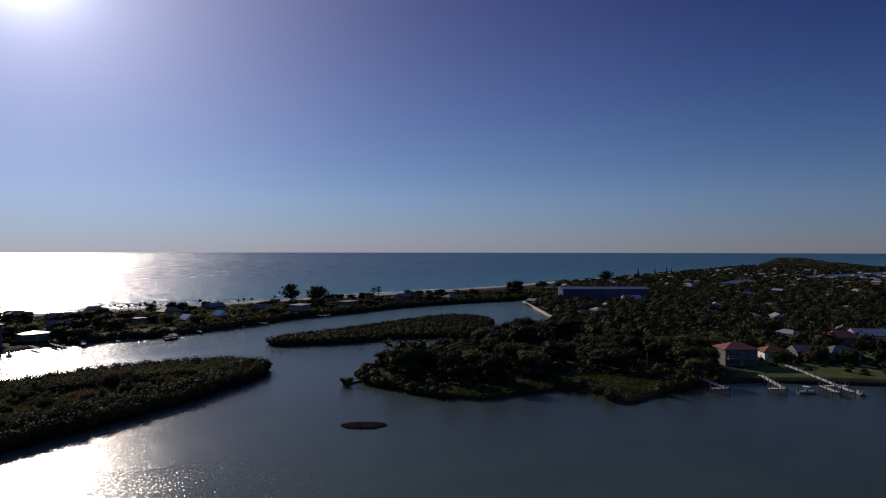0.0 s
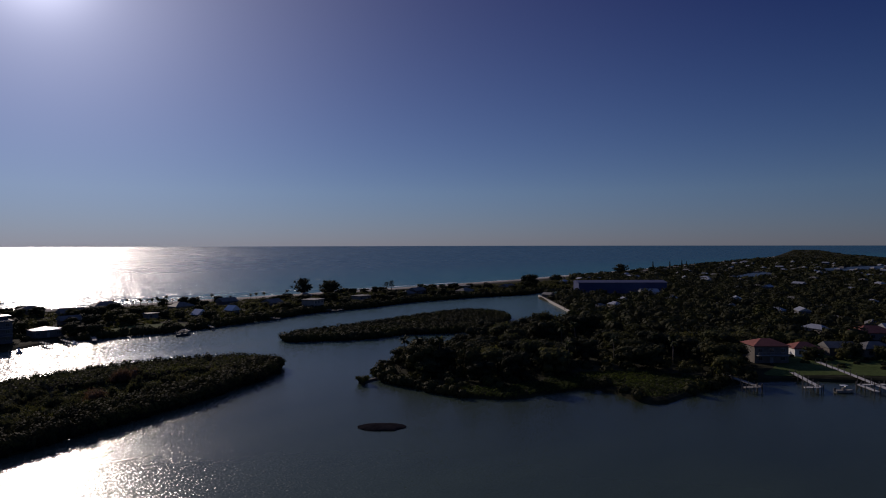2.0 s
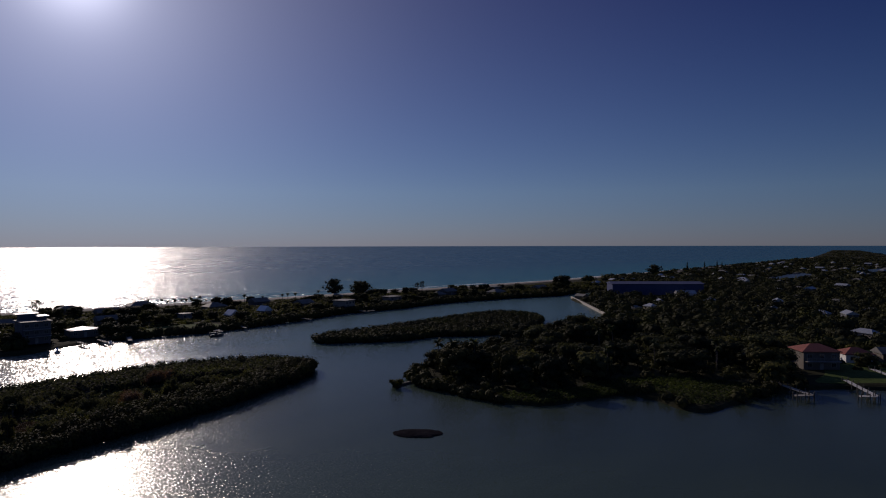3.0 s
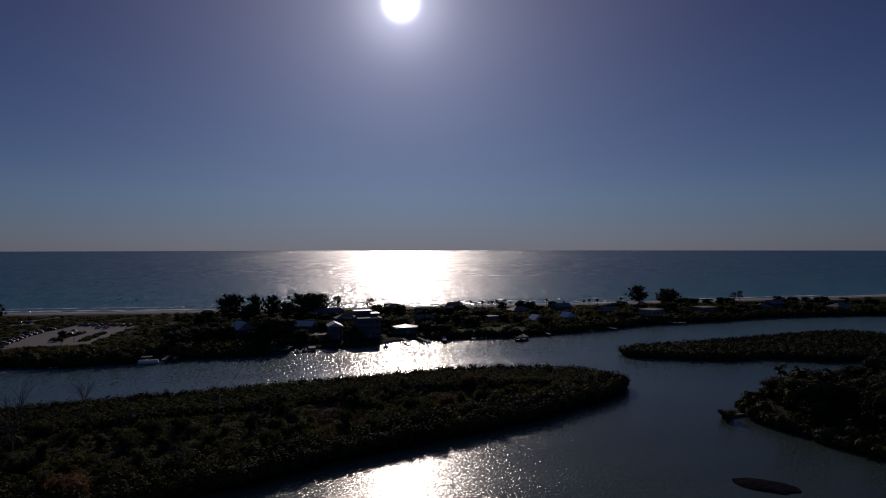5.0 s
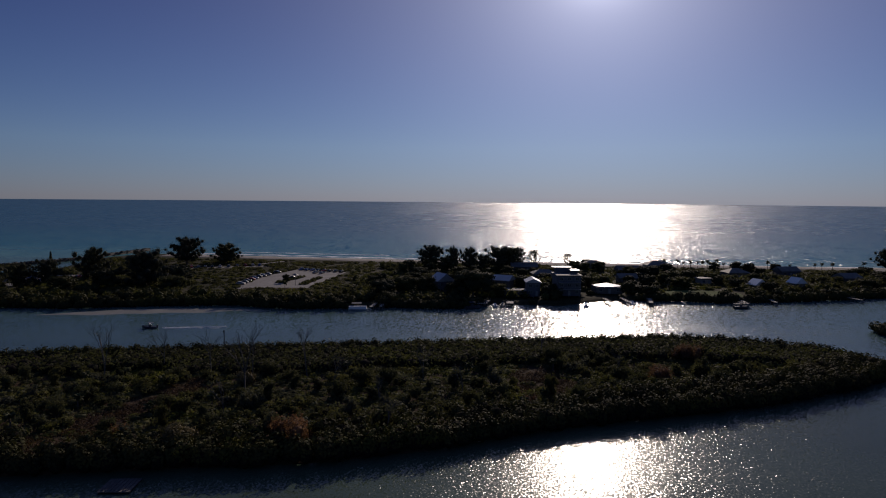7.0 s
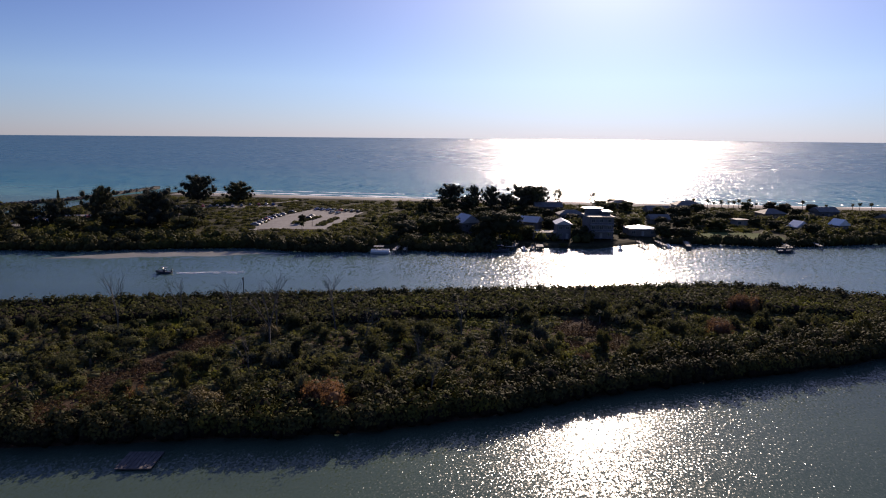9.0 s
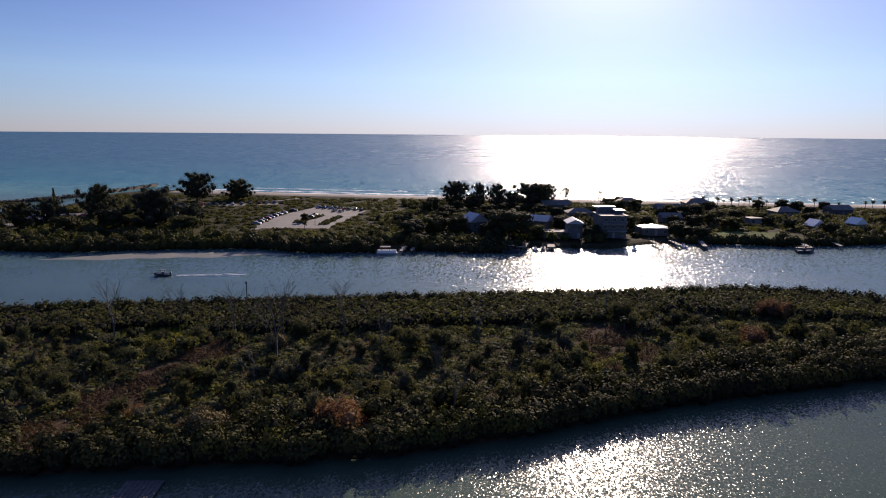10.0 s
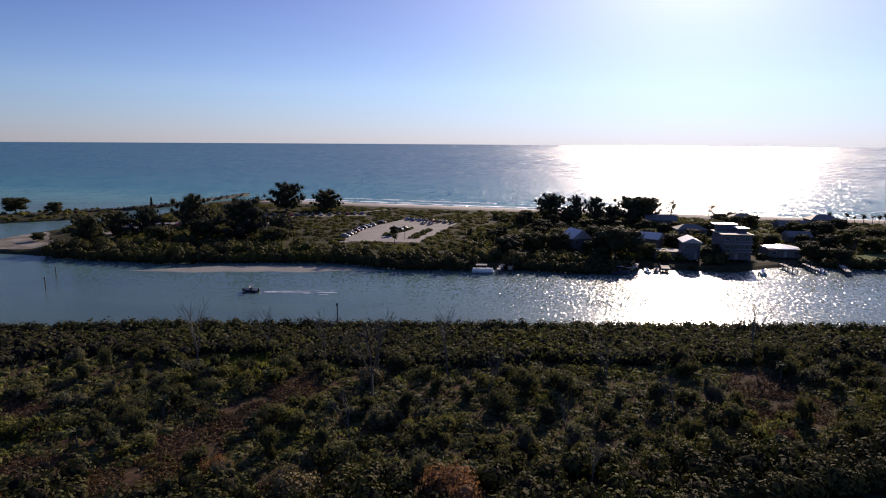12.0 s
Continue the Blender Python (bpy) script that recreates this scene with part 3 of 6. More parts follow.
def leaf_cloud(name, blobs, per, size, mat, rng, core=0.76, slim=0.58, low=-0.25, shag=0.22, spiky=0.26, ruffle=0.24, heart=None):
    """Crowns: over each blob (x, y, z, rx, ry, rz) a shell of single leaf sprays round an uneven dark heart."""
    blobs = np.asarray(blobs, float)
    n = len(blobs)
    per = np.broadcast_to(np.asarray(per, int), (n,))
    size = np.repeat(np.broadcast_to(np.asarray(size, float), (n,)), per)
    own = np.repeat(np.arange(n), per)
    m = len(own)
    z = rng.uniform(low, 1, m)
    a = rng.uniform(0, 2 * np.pi, m)
    s = np.sqrt(1 - z * z)
    d = np.stack([s * np.cos(a), s * np.sin(a), z], 1)
    ph = rng.uniform(0, 6.28, (n, 3))[own]
    lump = 1 + shag * (np.sin(3.1 * a + ph[:, 0]) * np.sin(4.3 * z + ph[:, 1]) + 0.5 * np.sin(6.7 * a + ph[:, 2] + 5 * z) + 0.3 * np.sin(13 * a + ph[:, 1]) * np.sin(11 * z + ph[:, 2]))
    # most sprays lie along the crown's surface, some stand out of it
    out = np.where(rng.uniform(0, 1, m) < spiky, 1.0, 0.0)[:, None]
    rad = lump * np.where(out[:, 0] > 0, rng.uniform(0.86, 1.12, m), rng.uniform(0.8, 1.0, m))
    c = blobs[own, :3] + d * blobs[own, 3:] * rad[:, None]
    wild = rng.normal(0, 1, (m, 3))
    nor = d * np.array((1, 1, 1.1)) * (1 - out) + ruffle * wild * (1 - out)
    u = (d + np.array((0, 0, 0.7)) + 0.45 * wild) * out + np.cross(d, wild) * (1 - out)
    u /= np.linalg.norm(u, axis=1)[:, None] + 1e-9
    side = np.cross(u, rng.normal(0, 1, (m, 3)))
    nor = nor + side * out
    nor -= (nor * u).sum(1)[:, None] * u
    nor /= np.linalg.norm(nor, axis=1)[:, None] + 1e-9
    nor *= np.where((nor * d).sum(1) < 0, -1.0, 1.0)[:, None]
    v = np.cross(nor, u)
    k = (size * rng.uniform(0.55, 1.45, m))[:, None]
    k = k * (1.2 - 0.5 * out)
    u, v = u * k, v * k * slim * (1.15 - 0.45 * out)
    quad = np.stack([c - u, c - v + nor * k * 0.2, c + u, c + v + nor * k * 0.2], 1).reshape(-1, 3)
    # leaves catch the light as the rounded crown does
    soft = d / blobs[own, 3:] * blobs[own, 3:].mean(1)[:, None] * 0.62 + nor * 0.3 + wild * 0.16
    soft /= np.linalg.norm(soft, axis=1)[:, None] + 1e-9
    verts, counts, soft = [quad], [np.full(m, 4)], [np.repeat(soft, 4, 0)]
    loops = [np.arange(4 * m)]
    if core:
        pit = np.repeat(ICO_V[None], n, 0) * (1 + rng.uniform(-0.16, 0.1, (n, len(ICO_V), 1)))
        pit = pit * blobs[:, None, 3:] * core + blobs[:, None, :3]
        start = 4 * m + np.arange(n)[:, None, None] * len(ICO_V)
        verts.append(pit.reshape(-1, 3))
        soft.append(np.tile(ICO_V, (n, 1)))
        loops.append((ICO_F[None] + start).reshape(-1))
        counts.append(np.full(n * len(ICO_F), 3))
    verts, counts, loops = np.concatenate(verts), np.concatenate(counts), np.concatenate(loops)
    me = bpy.data.meshes.new(name)
    me.vertices.add(len(verts))
    me.vertices.foreach_set("co", verts.astype(np.float32).ravel())
    me.loops.add(len(loops))
    me.loops.foreach_set("vertex_index", loops.astype(np.int32))
    me.polygons.add(len(counts))
    me.polygons.foreach_set("loop_start", np.concatenate([[0], np.cumsum(counts)[:-1]]).astype(np.int32))
    me.materials.append(mat)
    # a heart material paints the crown's inner shade onto the core
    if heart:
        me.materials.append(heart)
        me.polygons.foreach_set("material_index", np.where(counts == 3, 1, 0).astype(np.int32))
    me.update(calc_edges=True)
    me.attributes.new("custom_normal", "FLOAT_VECTOR", "POINT").data.foreach_set("vector", np.concatenate(soft).astype(np.float32).ravel())
    return me


def plant(name, label, category, wood, crown, wood_mat, at, group=""):
    ob = holder(name, label, category, group)
    if wood is not None:
        part("trunk", wood, wood_mat, ob)
    part("crown", crown, None, ob)
    ob.matrix_world = at
    return ob


def limbs(bm, rng, h, spread, count, r, up=0.6, base=0.35):
    """A trunk with tapering limbs; gives the limb ends."""
    ends = []
    lean = Vector((rng.uniform(-0.06, 0.06) * h, rng.uniform(-0.06, 0.06) * h, h * 0.8))
    rod(bm, (0, 0, -0.4), lean * 0.5, r, r * 0.7, 7)
    rod(bm, lean * 0.5, lean, r * 0.7, r * 0.3, 6)
    for i in range(count):
        f = base + (0.95 - base) * i / max(count - 1, 1)
        a = i * 2.4 + rng.uniform(-0.4, 0.4)
        ln = spread * (1.0 - 0.55 * (f - base)) * rng.uniform(0.75, 1.15)
        s = lean * f
        e = s + Vector((math.cos(a) * ln, math.sin(a) * ln, ln * up * rng.uniform(0.6, 1.3)))
        k = s.lerp(e, 0.55) - Vector((0, 0, ln * 0.1))
        rod(bm, s, k, r * 0.4, r * 0.26, 5)
        rod(bm, k, e, r * 0.26, r * 0.08, 4)
        ends.append(e)
    return ends, lean


def shrub_kind(seed, r, h, mat, leaves, size):
    rng = np.random.default_rng(seed)
    bm = bmesh.new()
    for i in range(5):
        a = i * 1.26 + rng.uniform(-0.4, 0.4)
        rod(bm, (0.15 * math.cos(a), 0.15 * math.sin(a), -0.4), (r * 0.6 * math.cos(a), r * 0.6 * math.sin(a), h * 0.6), 0.09, 0.04, 4)
    blobs = [(0, 0, h * 0.45, r * 0.66, r * 0.66, h * 0.42)]
    for i in range(11):
        a, q = i * 2.4 + rng.uniform(-0.5, 0.5), r * rng.uniform(0.25, 0.8)
        k = rng.uniform(0.2, 0.42)
        blobs.append((q * math.cos(a), q * math.sin(a), h * rng.uniform(0.28, 0.86) * (1 - 0.25 * q / r), r * k, r * k, r * k * rng.uniform(0.9, 1.5)))
    crown = leaf_cloud("crown", blobs, [leaves // 4] + [leaves // 15] * 11, size, mat, rng, core=0.62, spiky=0.55, shag=0.34, ruffle=0.35)
    return bm, crown


def broad_tree(seed, h, r, mat, leaves, size):
    rng = np.random.default_rng(seed)
    bm = bmesh.new()
    ends, top = limbs(bm, rng, h, r * 0.8, 9, h * 0.03)
    blobs = [(0, 0, h * 0.5, r * 0.72, r * 0.72, h * 0.40), (top.x, top.y, h * 0.76, r * 0.5, r * 0.5, h * 0.22)]
    for i, e in enumerate(ends):
        k = rng.uniform(0.3, 0.46)
        blobs.append((e.x, e.y, min(e.z, h * 0.8), r * k, r * k, r * k * 0.8))
        if i % 2:
            blobs.append((e.x * 0.95, e.y * 0.95, h * rng.uniform(0.22, 0.36), r * 0.36, r * 0.36, h * 0.17))
    share = [leaves // 5, leaves // 9] + [int(leaves * 0.7 / (len(blobs) - 2))] * (len(blobs) - 2)
    return bm, leaf_cloud("crown", blobs, share, size, mat, rng, core=0.78, low=-0.6)


def pine_tree(seed, h, r, leaves, size, gaps=0.5):
    """A beach pine: many rising limbs with feathery tufts and light between them."""
    rng = np.random.default_rng(seed)
    bm = bmesh.new()
    rod(bm, (0, 0, -0.4), (0, 0, h * 0.5), h * 0.03, h * 0.018, 7)
    rod(bm, (0, 0, h * 0.5), (rng.uniform(-0.3, 0.3), rng.uniform(-0.3, 0.3), h * 0.96), h * 0.018, 0.04, 6)
    blobs = []
    count = 34 if gaps < 0.6 else 22
    for i in range(count):
        f = (0.03 if gaps < 0.6 else 0.3) + (0.88 if gaps < 0.6 else 0.68) * i / count
        a = i * 2.4 + rng.uniform(-0.5, 0.5)
        ln = r * (1.05 - 0.75 * max(0, f - 0.3) / 0.7) * rng.uniform(0.65, 1.2)
        up = ln * rng.uniform(0.35, 0.85)
        s = Vector((0, 0, h * f * 0.92))
        e = s + Vector((math.cos(a) * ln, math.sin(a) * ln, up))
        rod(bm, s, e, h * 0.009, 0.03, 4)
        for t in (0.5, 0.75, 1.0) if gaps < 0.6 else (0.7, 1.0):
            q, k = s.lerp(e, t), r * rng.uniform(0.11, 0.22) * (1.25 if t < 0.6 else 1.0)
            blobs.append((q.x, q.y, q.z, k, k, k * rng.uniform(0.9, 1.5)))
    if gaps < 0.6:
        blobs += [(0, 0, h * 0.3, r * 0.62, r * 0.62, h * 0.3), (0, 0, h * 0.62, r * 0.42, r * 0.42, h * 0.24)]
    return bm, leaf_cloud("crown", blobs, leaves // len(blobs), size, LEAF_PINE, rng, core=0.66 if gaps < 0.6 else 0, slim=0.22, low=-0.8, shag=0.4, spiky=0.75)


def palm_tree(seed, h, frond=2.4, count=26):
    rng = np.random.default_rng(seed)
    bm = bmesh.new()
    lean = Vector((rng.uniform(-0.09, 0.09) * h, rng.uniform(-0.09, 0.09) * h, h))
    mid = Vector((lean.x * 0.3, lean.y * 0.3, h * 0.5))
    rod(bm, (0, 0, -0.4), mid, 0.2, 0.15, 7)
    rod(bm, mid, lean, 0.15, 0.13, 7)
    verts, faces = [], []
    for i in range(count):
        a, tilt = i * 2.399, rng.uniform(-0.55, 1.1)
        out, side = Vector((math.cos(a), math.sin(a), 0)), Vector((-math.sin(a), math.cos(a), 0))
        ln = frond * rng.uniform(0.8, 1.15)
        p, d, start = lean.copy(), (out * math.cos(tilt) + Vector((0, 0, math.sin(tilt)))), len(verts)
        for k in range(6):
            w = frond * (0.03, 0.17, 0.22, 0.2, 0.13, 0.02)[k]
            verts += [p + side * w - Vector((0, 0, w * 0.5)), p.copy(), p - side * w - Vector((0, 0, w * 0.5))]
            p = p + d * (ln / 5)
            d = (d - Vector((0, 0, 0.24))).normalized()
        for k in range(5):
            b = start + 3 * k
            faces += [(b, b + 1, b + 4, b + 3), (b + 1, b + 2, b + 5, b + 4)]
    return bm, mesh_from("crown", verts, faces, LEAF_PALM)


def bare_tree(seed, h, spread):
    """A leafless grey tree: limbs that fork into twigs."""
    rng = np.random.default_rng(seed)
    bm = bmesh.new()
    twigs = bmesh.new()

    def fork(p, d, ln, r, depth):
        q = p + d * ln
        rod(bm if depth < 2 else twigs, p, q, r, r * 0.65, 5 if depth < 2 else 3)
        if depth < 5:
            for k in range((3, 3, 3, 2, 2)[depth]):
                turn = Vector(rng.normal(0, 1, 3)) * spread
                fork(q, (d + turn + Vector((0, 0, 0.12))).normalized(), ln * rng.uniform(0.55, 0.8), r * 0.58, depth + 1)
    fork(Vector((0, 0, -0.3)), Vector((rng.uniform(-0.08, 0.08), rng.uniform(-0.08, 0.08), 1)).normalized(), h * 0.34, h * 0.013, 0)
    me = bpy.data.meshes.new("twigs")
    twigs.to_mesh(me)
    twigs.free()
    bm.from_mesh(me)
    return bm


def scatter(rng, count, poly, keep, gap):
    """Places inside an outline, no two nearer than gap, where keep(x, y) holds."""
    xs, ys = [p[0] for p in poly], [p[1] for p in poly]
    cells, out = {}, []
    for _ in range(count * 12):
        if len(out) >= count:
            break
        x, y = rng.uniform(min(xs), max(xs)), rng.uniform(min(ys), max(ys))
        c = (int(x // gap), int(y // gap))
        if any((x - a) ** 2 + (y - b) ** 2 < gap * gap for i in (-1, 0, 1) for j in (-1, 0, 1) for a, b in cells.get((c[0] + i, c[1] + j), ())):
            continue
        if inside(x, y, poly) and keep(x, y):
            out.append((x, y))
            cells.setdefault(c, []).append((x, y))
    return out


def shore_row(rng, poly, keep, step, h, r):
    """Bushes that stand along an outline and hang over the water."""
    out, carry = [], 0.0
    for (ax, ay), (bx, by) in zip(poly, poly[1:] + poly[:1]):
        ln = math.hypot(bx - ax, by - ay)
        carry += ln
        while carry > step:
            carry -= step
            f = max(0.0, 1 - carry / max(ln, 1e-6))
            x, y = ax + (bx - ax) * f + rng.normal(0, 0.5), ay + (by - ay) * f + rng.normal(0, 0.5)
            if keep(x, y):
                q, k = rng.uniform(*r), rng.uniform(*h)
                out.append((x, y, k * 0.4, q, q, k * 0.6))
    return out


def edge_distance(x, y, poly):
    p = np.asarray(poly)
    q = np.roll(p, -1, 0)
    d = q - p
    t = np.clip(((x - p[:, 0]) * d[:, 0] + (y - p[:, 1]) * d[:, 1]) / (d * d).sum(1), 0, 1)
    return float(np.hypot(p[:, 0] + t * d[:, 0] - x, p[:, 1] + t * d[:, 1] - y).min())


# clearings of the island: brown litter, and one of pale grass
CLEARINGS = ((-72, 115, 6.5, 6), (-71, 126, 5.5, 8), (-69, 139, 5, 8), (-67, 150, 4.5, 6), (-86, 113, 7, 4.5), (-104, 129, 6, 3.5), (13, 170, 6, 9), (18, 161, 6, 7), (9, 155, 3.5, 4.5), (-55, 119, 3, 3.5))
GRASSY = ((-87, 157, 8, 4.5), (-80, 160, 5, 3))
# bushes that stand clear of the thicket
SOLITARY = ((-32.5, 119.5, 4.4), (-50.5, 115, 4.0), (-63, 119, 1.6), (42, 168, 2.6), (10, 146, 1.6))


def open_ground(x, y):
    ragged = 1 + 0.45 * noise.noise((x * 0.23, y * 0.23, 6.0))
    return any((x - a) ** 2 + (y - b) ** 2 < r * r for a, b, r in SOLITARY) or any(((x - a) / rx) ** 2 + ((y - b) / ry) ** 2 < ragged for a, b, rx, ry in CLEARINGS + GRASSY)


NEAR_SHORE, FAR_SHORE = np.array(ISLAND[:78]), np.array(ISLAND[84:])


def line_distance(x, y, line):
    p, d = line[:-1], line[1:] - line[:-1]
    t = np.clip(((x - p[:, 0]) * d[:, 0] + (y - p[:, 1]) * d[:, 1]) / (d * d).sum(1), 0, 1)
    return float(np.hypot(p[:, 0] + t * d[:, 0] - x, p[:, 1] + t * d[:, 1] - y).min())


def lobed(rng, x, y, z, r, h, lobes):
    """The lobes of one uneven crown."""
    out = [(x, y, z + h * 0.45, r * rng.uniform(0.6, 0.8), r * rng.uniform(0.6, 0.8), h * 0.5)]
    for i in range(lobes):
        a, q, k = rng.uniform(0, 6.28), r * rng.uniform(0.3, 0.85), rng.uniform(0.24, 0.5)
        out.append((x + q * math.cos(a), y + q * math.sin(a), z + h * rng.uniform(0.3, 0.8), r * k, r * k, min(h * 0.4, r * k * rng.uniform(0.8, 1.3))))
    return out


def build_island_plants():
    rng = np.random.default_rng(5)

    def shade_band(x, y):
        return line_distance(x, y, NEAR_SHORE) < 10.5 + 4 * noise.noise((x * 0.04, y * 0.04, 7.7))

    def far_belt(x, y):
        return line_distance(x, y, FAR_SHORE) < 19 + 6 * noise.noise((x * 0.03, y * 0.03, 3.3))
    # the tall dense mangrove hedge along the near shore
    blobs, per, size = [], [], []
    for x, y in scatter(rng, 1500, ISLAND, lambda x, y: x > -170 and shade_band(x, y) and (line_distance(x, y, NEAR_SHORE) < 4.5 or not open_ground(x, y)), 2.1):
        h, r = rng.uniform(4.0, 4.6) * (1 + 0.16 * noise.noise((x * 0.06, y * 0.06, 1.1))), rng.uniform(1.7, 2.9)
        blobs.append((x, y, h * 0.5, r, r * rng.uniform(0.8, 1.2), h * 0.5))
        per.append(190 if -110 < x else 90)
        size.append(0.24 if -110 < x else 0.4)
    row = shore_row(rng, ISLAND, lambda x, y: x > -170, 1.5, (3.2, 4.2), (1.5, 2.1))
    blobs += row
    per += [200 if y < 190 else 90 for _, y, *_ in row]
    size += [0.22 if y < 190 else 0.3 for _, y, *_ in row]
    # leaves stop short of the base, baring cores coloured as the shaded front
    thing("mangrove_hedge", leaf_cloud("mangrove_hedge", blobs, per, size, LEAF_OAK, rng, low=0.12, spiky=0.25, ruffle=0.25, heart=SHADED_TWIGS), "dense dark green mangrove thicket along the island's shore", "mangroves", kind="stuff")
    # the even belt along the channel
    blobs, per = [], []
    for x, y in scatter(rng, 3200, ISLAND, lambda x, y: x > -170 and far_belt(x, y) and not shade_band(x, y) and not open_ground(x, y), 1.8):
        h, r = rng.uniform(3.3, 3.7) * (1 + 0.12 * noise.noise((x * 0.08, y * 0.08, 5.1))), rng.uniform(1.7, 2.9)
        blobs.append((x, y, h * 0.45, r, r * rng.uniform(0.8, 1.2), h * 0.55))
        per.append(95 if x > -110 else 40)
    thing("channel_belt", leaf_cloud("channel_belt", blobs, per, 0.29, LEAF_MANGROVE, rng, spiky=0.3, ruffle=0.3, heart=SHADED_TWIGS), "even belt of dark green mangroves along the channel", "mangroves", kind="stuff")
    # low ground cover between
    inner = [(x, y) for x, y in scatter(rng, 4500, ISLAND, lambda x, y: x > -150 and not far_belt(x, y) and not shade_band(x, y) and not open_ground(x, y), 1.9)]
    blobs = []
    for x, y in inner:
        h, r = rng.uniform(0.5, 1.5), rng.uniform(1.0, 2.3)
        blobs.append((x, y, 0.5 + h * 0.3, r, r, h * 0.7))
    thing("ground_cover", leaf_cloud("ground_cover", blobs, [95 if b[0] > -110 else 40 for b in blobs], 0.23, LEAF_OLIVE, rng, core=0.6, spiky=0.45, ruffle=0.35), "low olive-green scrub covering the island", "scrub", kind="stuff")
    # taller scrub in uneven groups
    groups = {0: [], 1: [], 2: []}
    for x, y in inner:
        k = noise.noise((x * 0.05, y * 0.05, 2.2)) + 0.5 * noise.noise((x * 0.14, y * 0.14, 8.0))
        if k + rng.uniform(-0.3, 0.3) < 0.0 or rng.uniform() < 0.55:
            continue
        h, r = rng.uniform(1.4, 2.6) + 2.4 * max(0.0, k) * rng.uniform(0.4, 1.4), rng.uniform(1.2, 2.9)
        groups[int(3 * (0.5 + 0.5 * noise.noise((x * 0.09, y * 0.09, 4.4)) + rng.uniform(-0.2, 0.2))) % 3] += lobed(rng, x, y, 0.4, r, h, 4)
    for k, mat, words in ((0, LEAF_MANGROVE, "dark green"), (1, LEAF_OLIVE, "olive-green"), (2, LEAF_GREY, "grey-green")):
        per = [int((52 if b[0] > -110 else 18) * (0.6 + b[3] * 1.7)) for b in groups[k]]
        thing("shrub_thicket", leaf_cloud("shrub_thicket", groups[k], per, 0.18, mat, rng, core=0.6, spiky=0.55, ruffle=0.35, shag=0.34, heart=SHADED_TWIGS), "uneven %s shrubs standing in the island scrub" % words, "scrub", kind="stuff")
    # low herbs and grass tufts over the litter of the clearings
    tufts, blades = [], []
    for patches, where, gap, count in ((CLEARINGS, tufts, 0.55, 230), (GRASSY, blades, 0.5, 420)):
        for a, b, rx, ry in patches:
            ring = [(a + 1.2 * rx * math.cos(k * 0.35), b + 1.2 * ry * math.sin(k * 0.35)) for k in range(18)]
            for x, y in scatter(rng, count, ring, lambda x, y: noise.noise((x * 0.2, y * 0.2, 4)) > -0.25 and inside(x, y, ISLAND), gap):
                r = rng.uniform(0.2, 0.7)
                where.append((x, y, 0.8, r, r, r * 0.8))
    thing("ground_herbs", leaf_cloud("ground_herbs", tufts, 26, 0.14, LEAF_HERB, rng, core=0, slim=0.4, shag=0.3), "low green and brown herbs on the island's clearings", "herbs", kind="stuff")
    thing("clearing_grass", leaf_cloud("clearing_grass", blades, 40, 0.2, GRASS, rng, core=0, slim=0.3, shag=0.3), "pale green grass on an island clearing", "grass", kind="stuff")
    # single shrubs standing out of the thicket
    kinds = []
    for k in range(12):
        mat = (LEAF_OLIVE, LEAF_MANGROVE, LEAF_GREY, LEAF_OLIVE, LEAF_MANGROVE, LEAF_DRY)[k % 6]
        kinds.append((mat, *shrub_kind(100 + k, rng.uniform(1.5, 2.8), rng.uniform(3.0, 5.2), mat, 2400, 0.14)))
    words = {LEAF_OLIVE.name: "rounded olive-green shrub standing in the island scrub", LEAF_MANGROVE.name: "dark green mangrove bush on the island",
             LEAF_GREY.name: "pale grey-green shrub on the island", LEAF_DRY.name: "dry yellowish shrub among the island scrub"}
    first = {}
    for n, (x, y) in enumerate(scatter(rng, 150, ISLAND, lambda x, y: -115 < x < 98 and not open_ground(x, y) and not far_belt(x, y) and line_distance(x, y, NEAR_SHORE) > 7 and noise.noise((x * 0.06, y * 0.06, 9.1)) > -0.25, 4.2)):
        k = int(rng.choice(12, p=np.array([3, 3, 2, 3, 3, 1] * 2) / 30))
        at = pose(x, y, 0.5, 0, 0, rng.uniform(0, 360)) @ Matrix.Diagonal((*(rng.uniform(0.55, 1.2),) * 2, rng.uniform(0.6, 1.2), 1))
        mat, wood, crown = kinds[k]
        if k not in first:
            first[k] = plant("shrub", words[mat.name], "shrub", wood, crown, BARK, at, "island shrubs")
        else:
            c = copy_thing(first[k], at)
            c.matrix_world = at
    # rusty bushes
    wood, crown = shrub_kind(140, 4.4, 5.4, LEAF_RED, 4200, 0.17)
    rust = plant("rusty_bush", "rusty red-brown bush among green island scrub", "bush", wood, crown, BARK, pose(-32.5, 119.5, 0.6), "rusty bushes")
    for x, y, s in ((-63, 119, 0.5), (42, 168, 0.8), (10, 146, 0.45), (54, 190, 0.9)):
        at = pose(x, y, 0.6, 0, 0, x * 7)
        copy_thing(rust, at).matrix_world = at @ Matrix.Scale(s, 4)
    wood, crown = shrub_kind(141, 3.8, 4.8, LEAF_DRY, 3600, 0.17)
    plant("dry_bush", "bush with pale yellow seed heads on the island", "bush", wood, crown, BARK, pose(-50.5, 115, 0.6))
    # small cabbage palms
    firsts = []
    for k in range(3):
        wood, crown = palm_tree(60 + k, 1.7 + 0.5 * k, 1.25, 40)
        firsts.append(plant("cabbage_palm", "small cabbage palm with a round head of fronds", "palm", wood, crown, BARK, pose((-43, -66, 9)[k], (121, 118, 142)[k], 0.6), "island palms"))
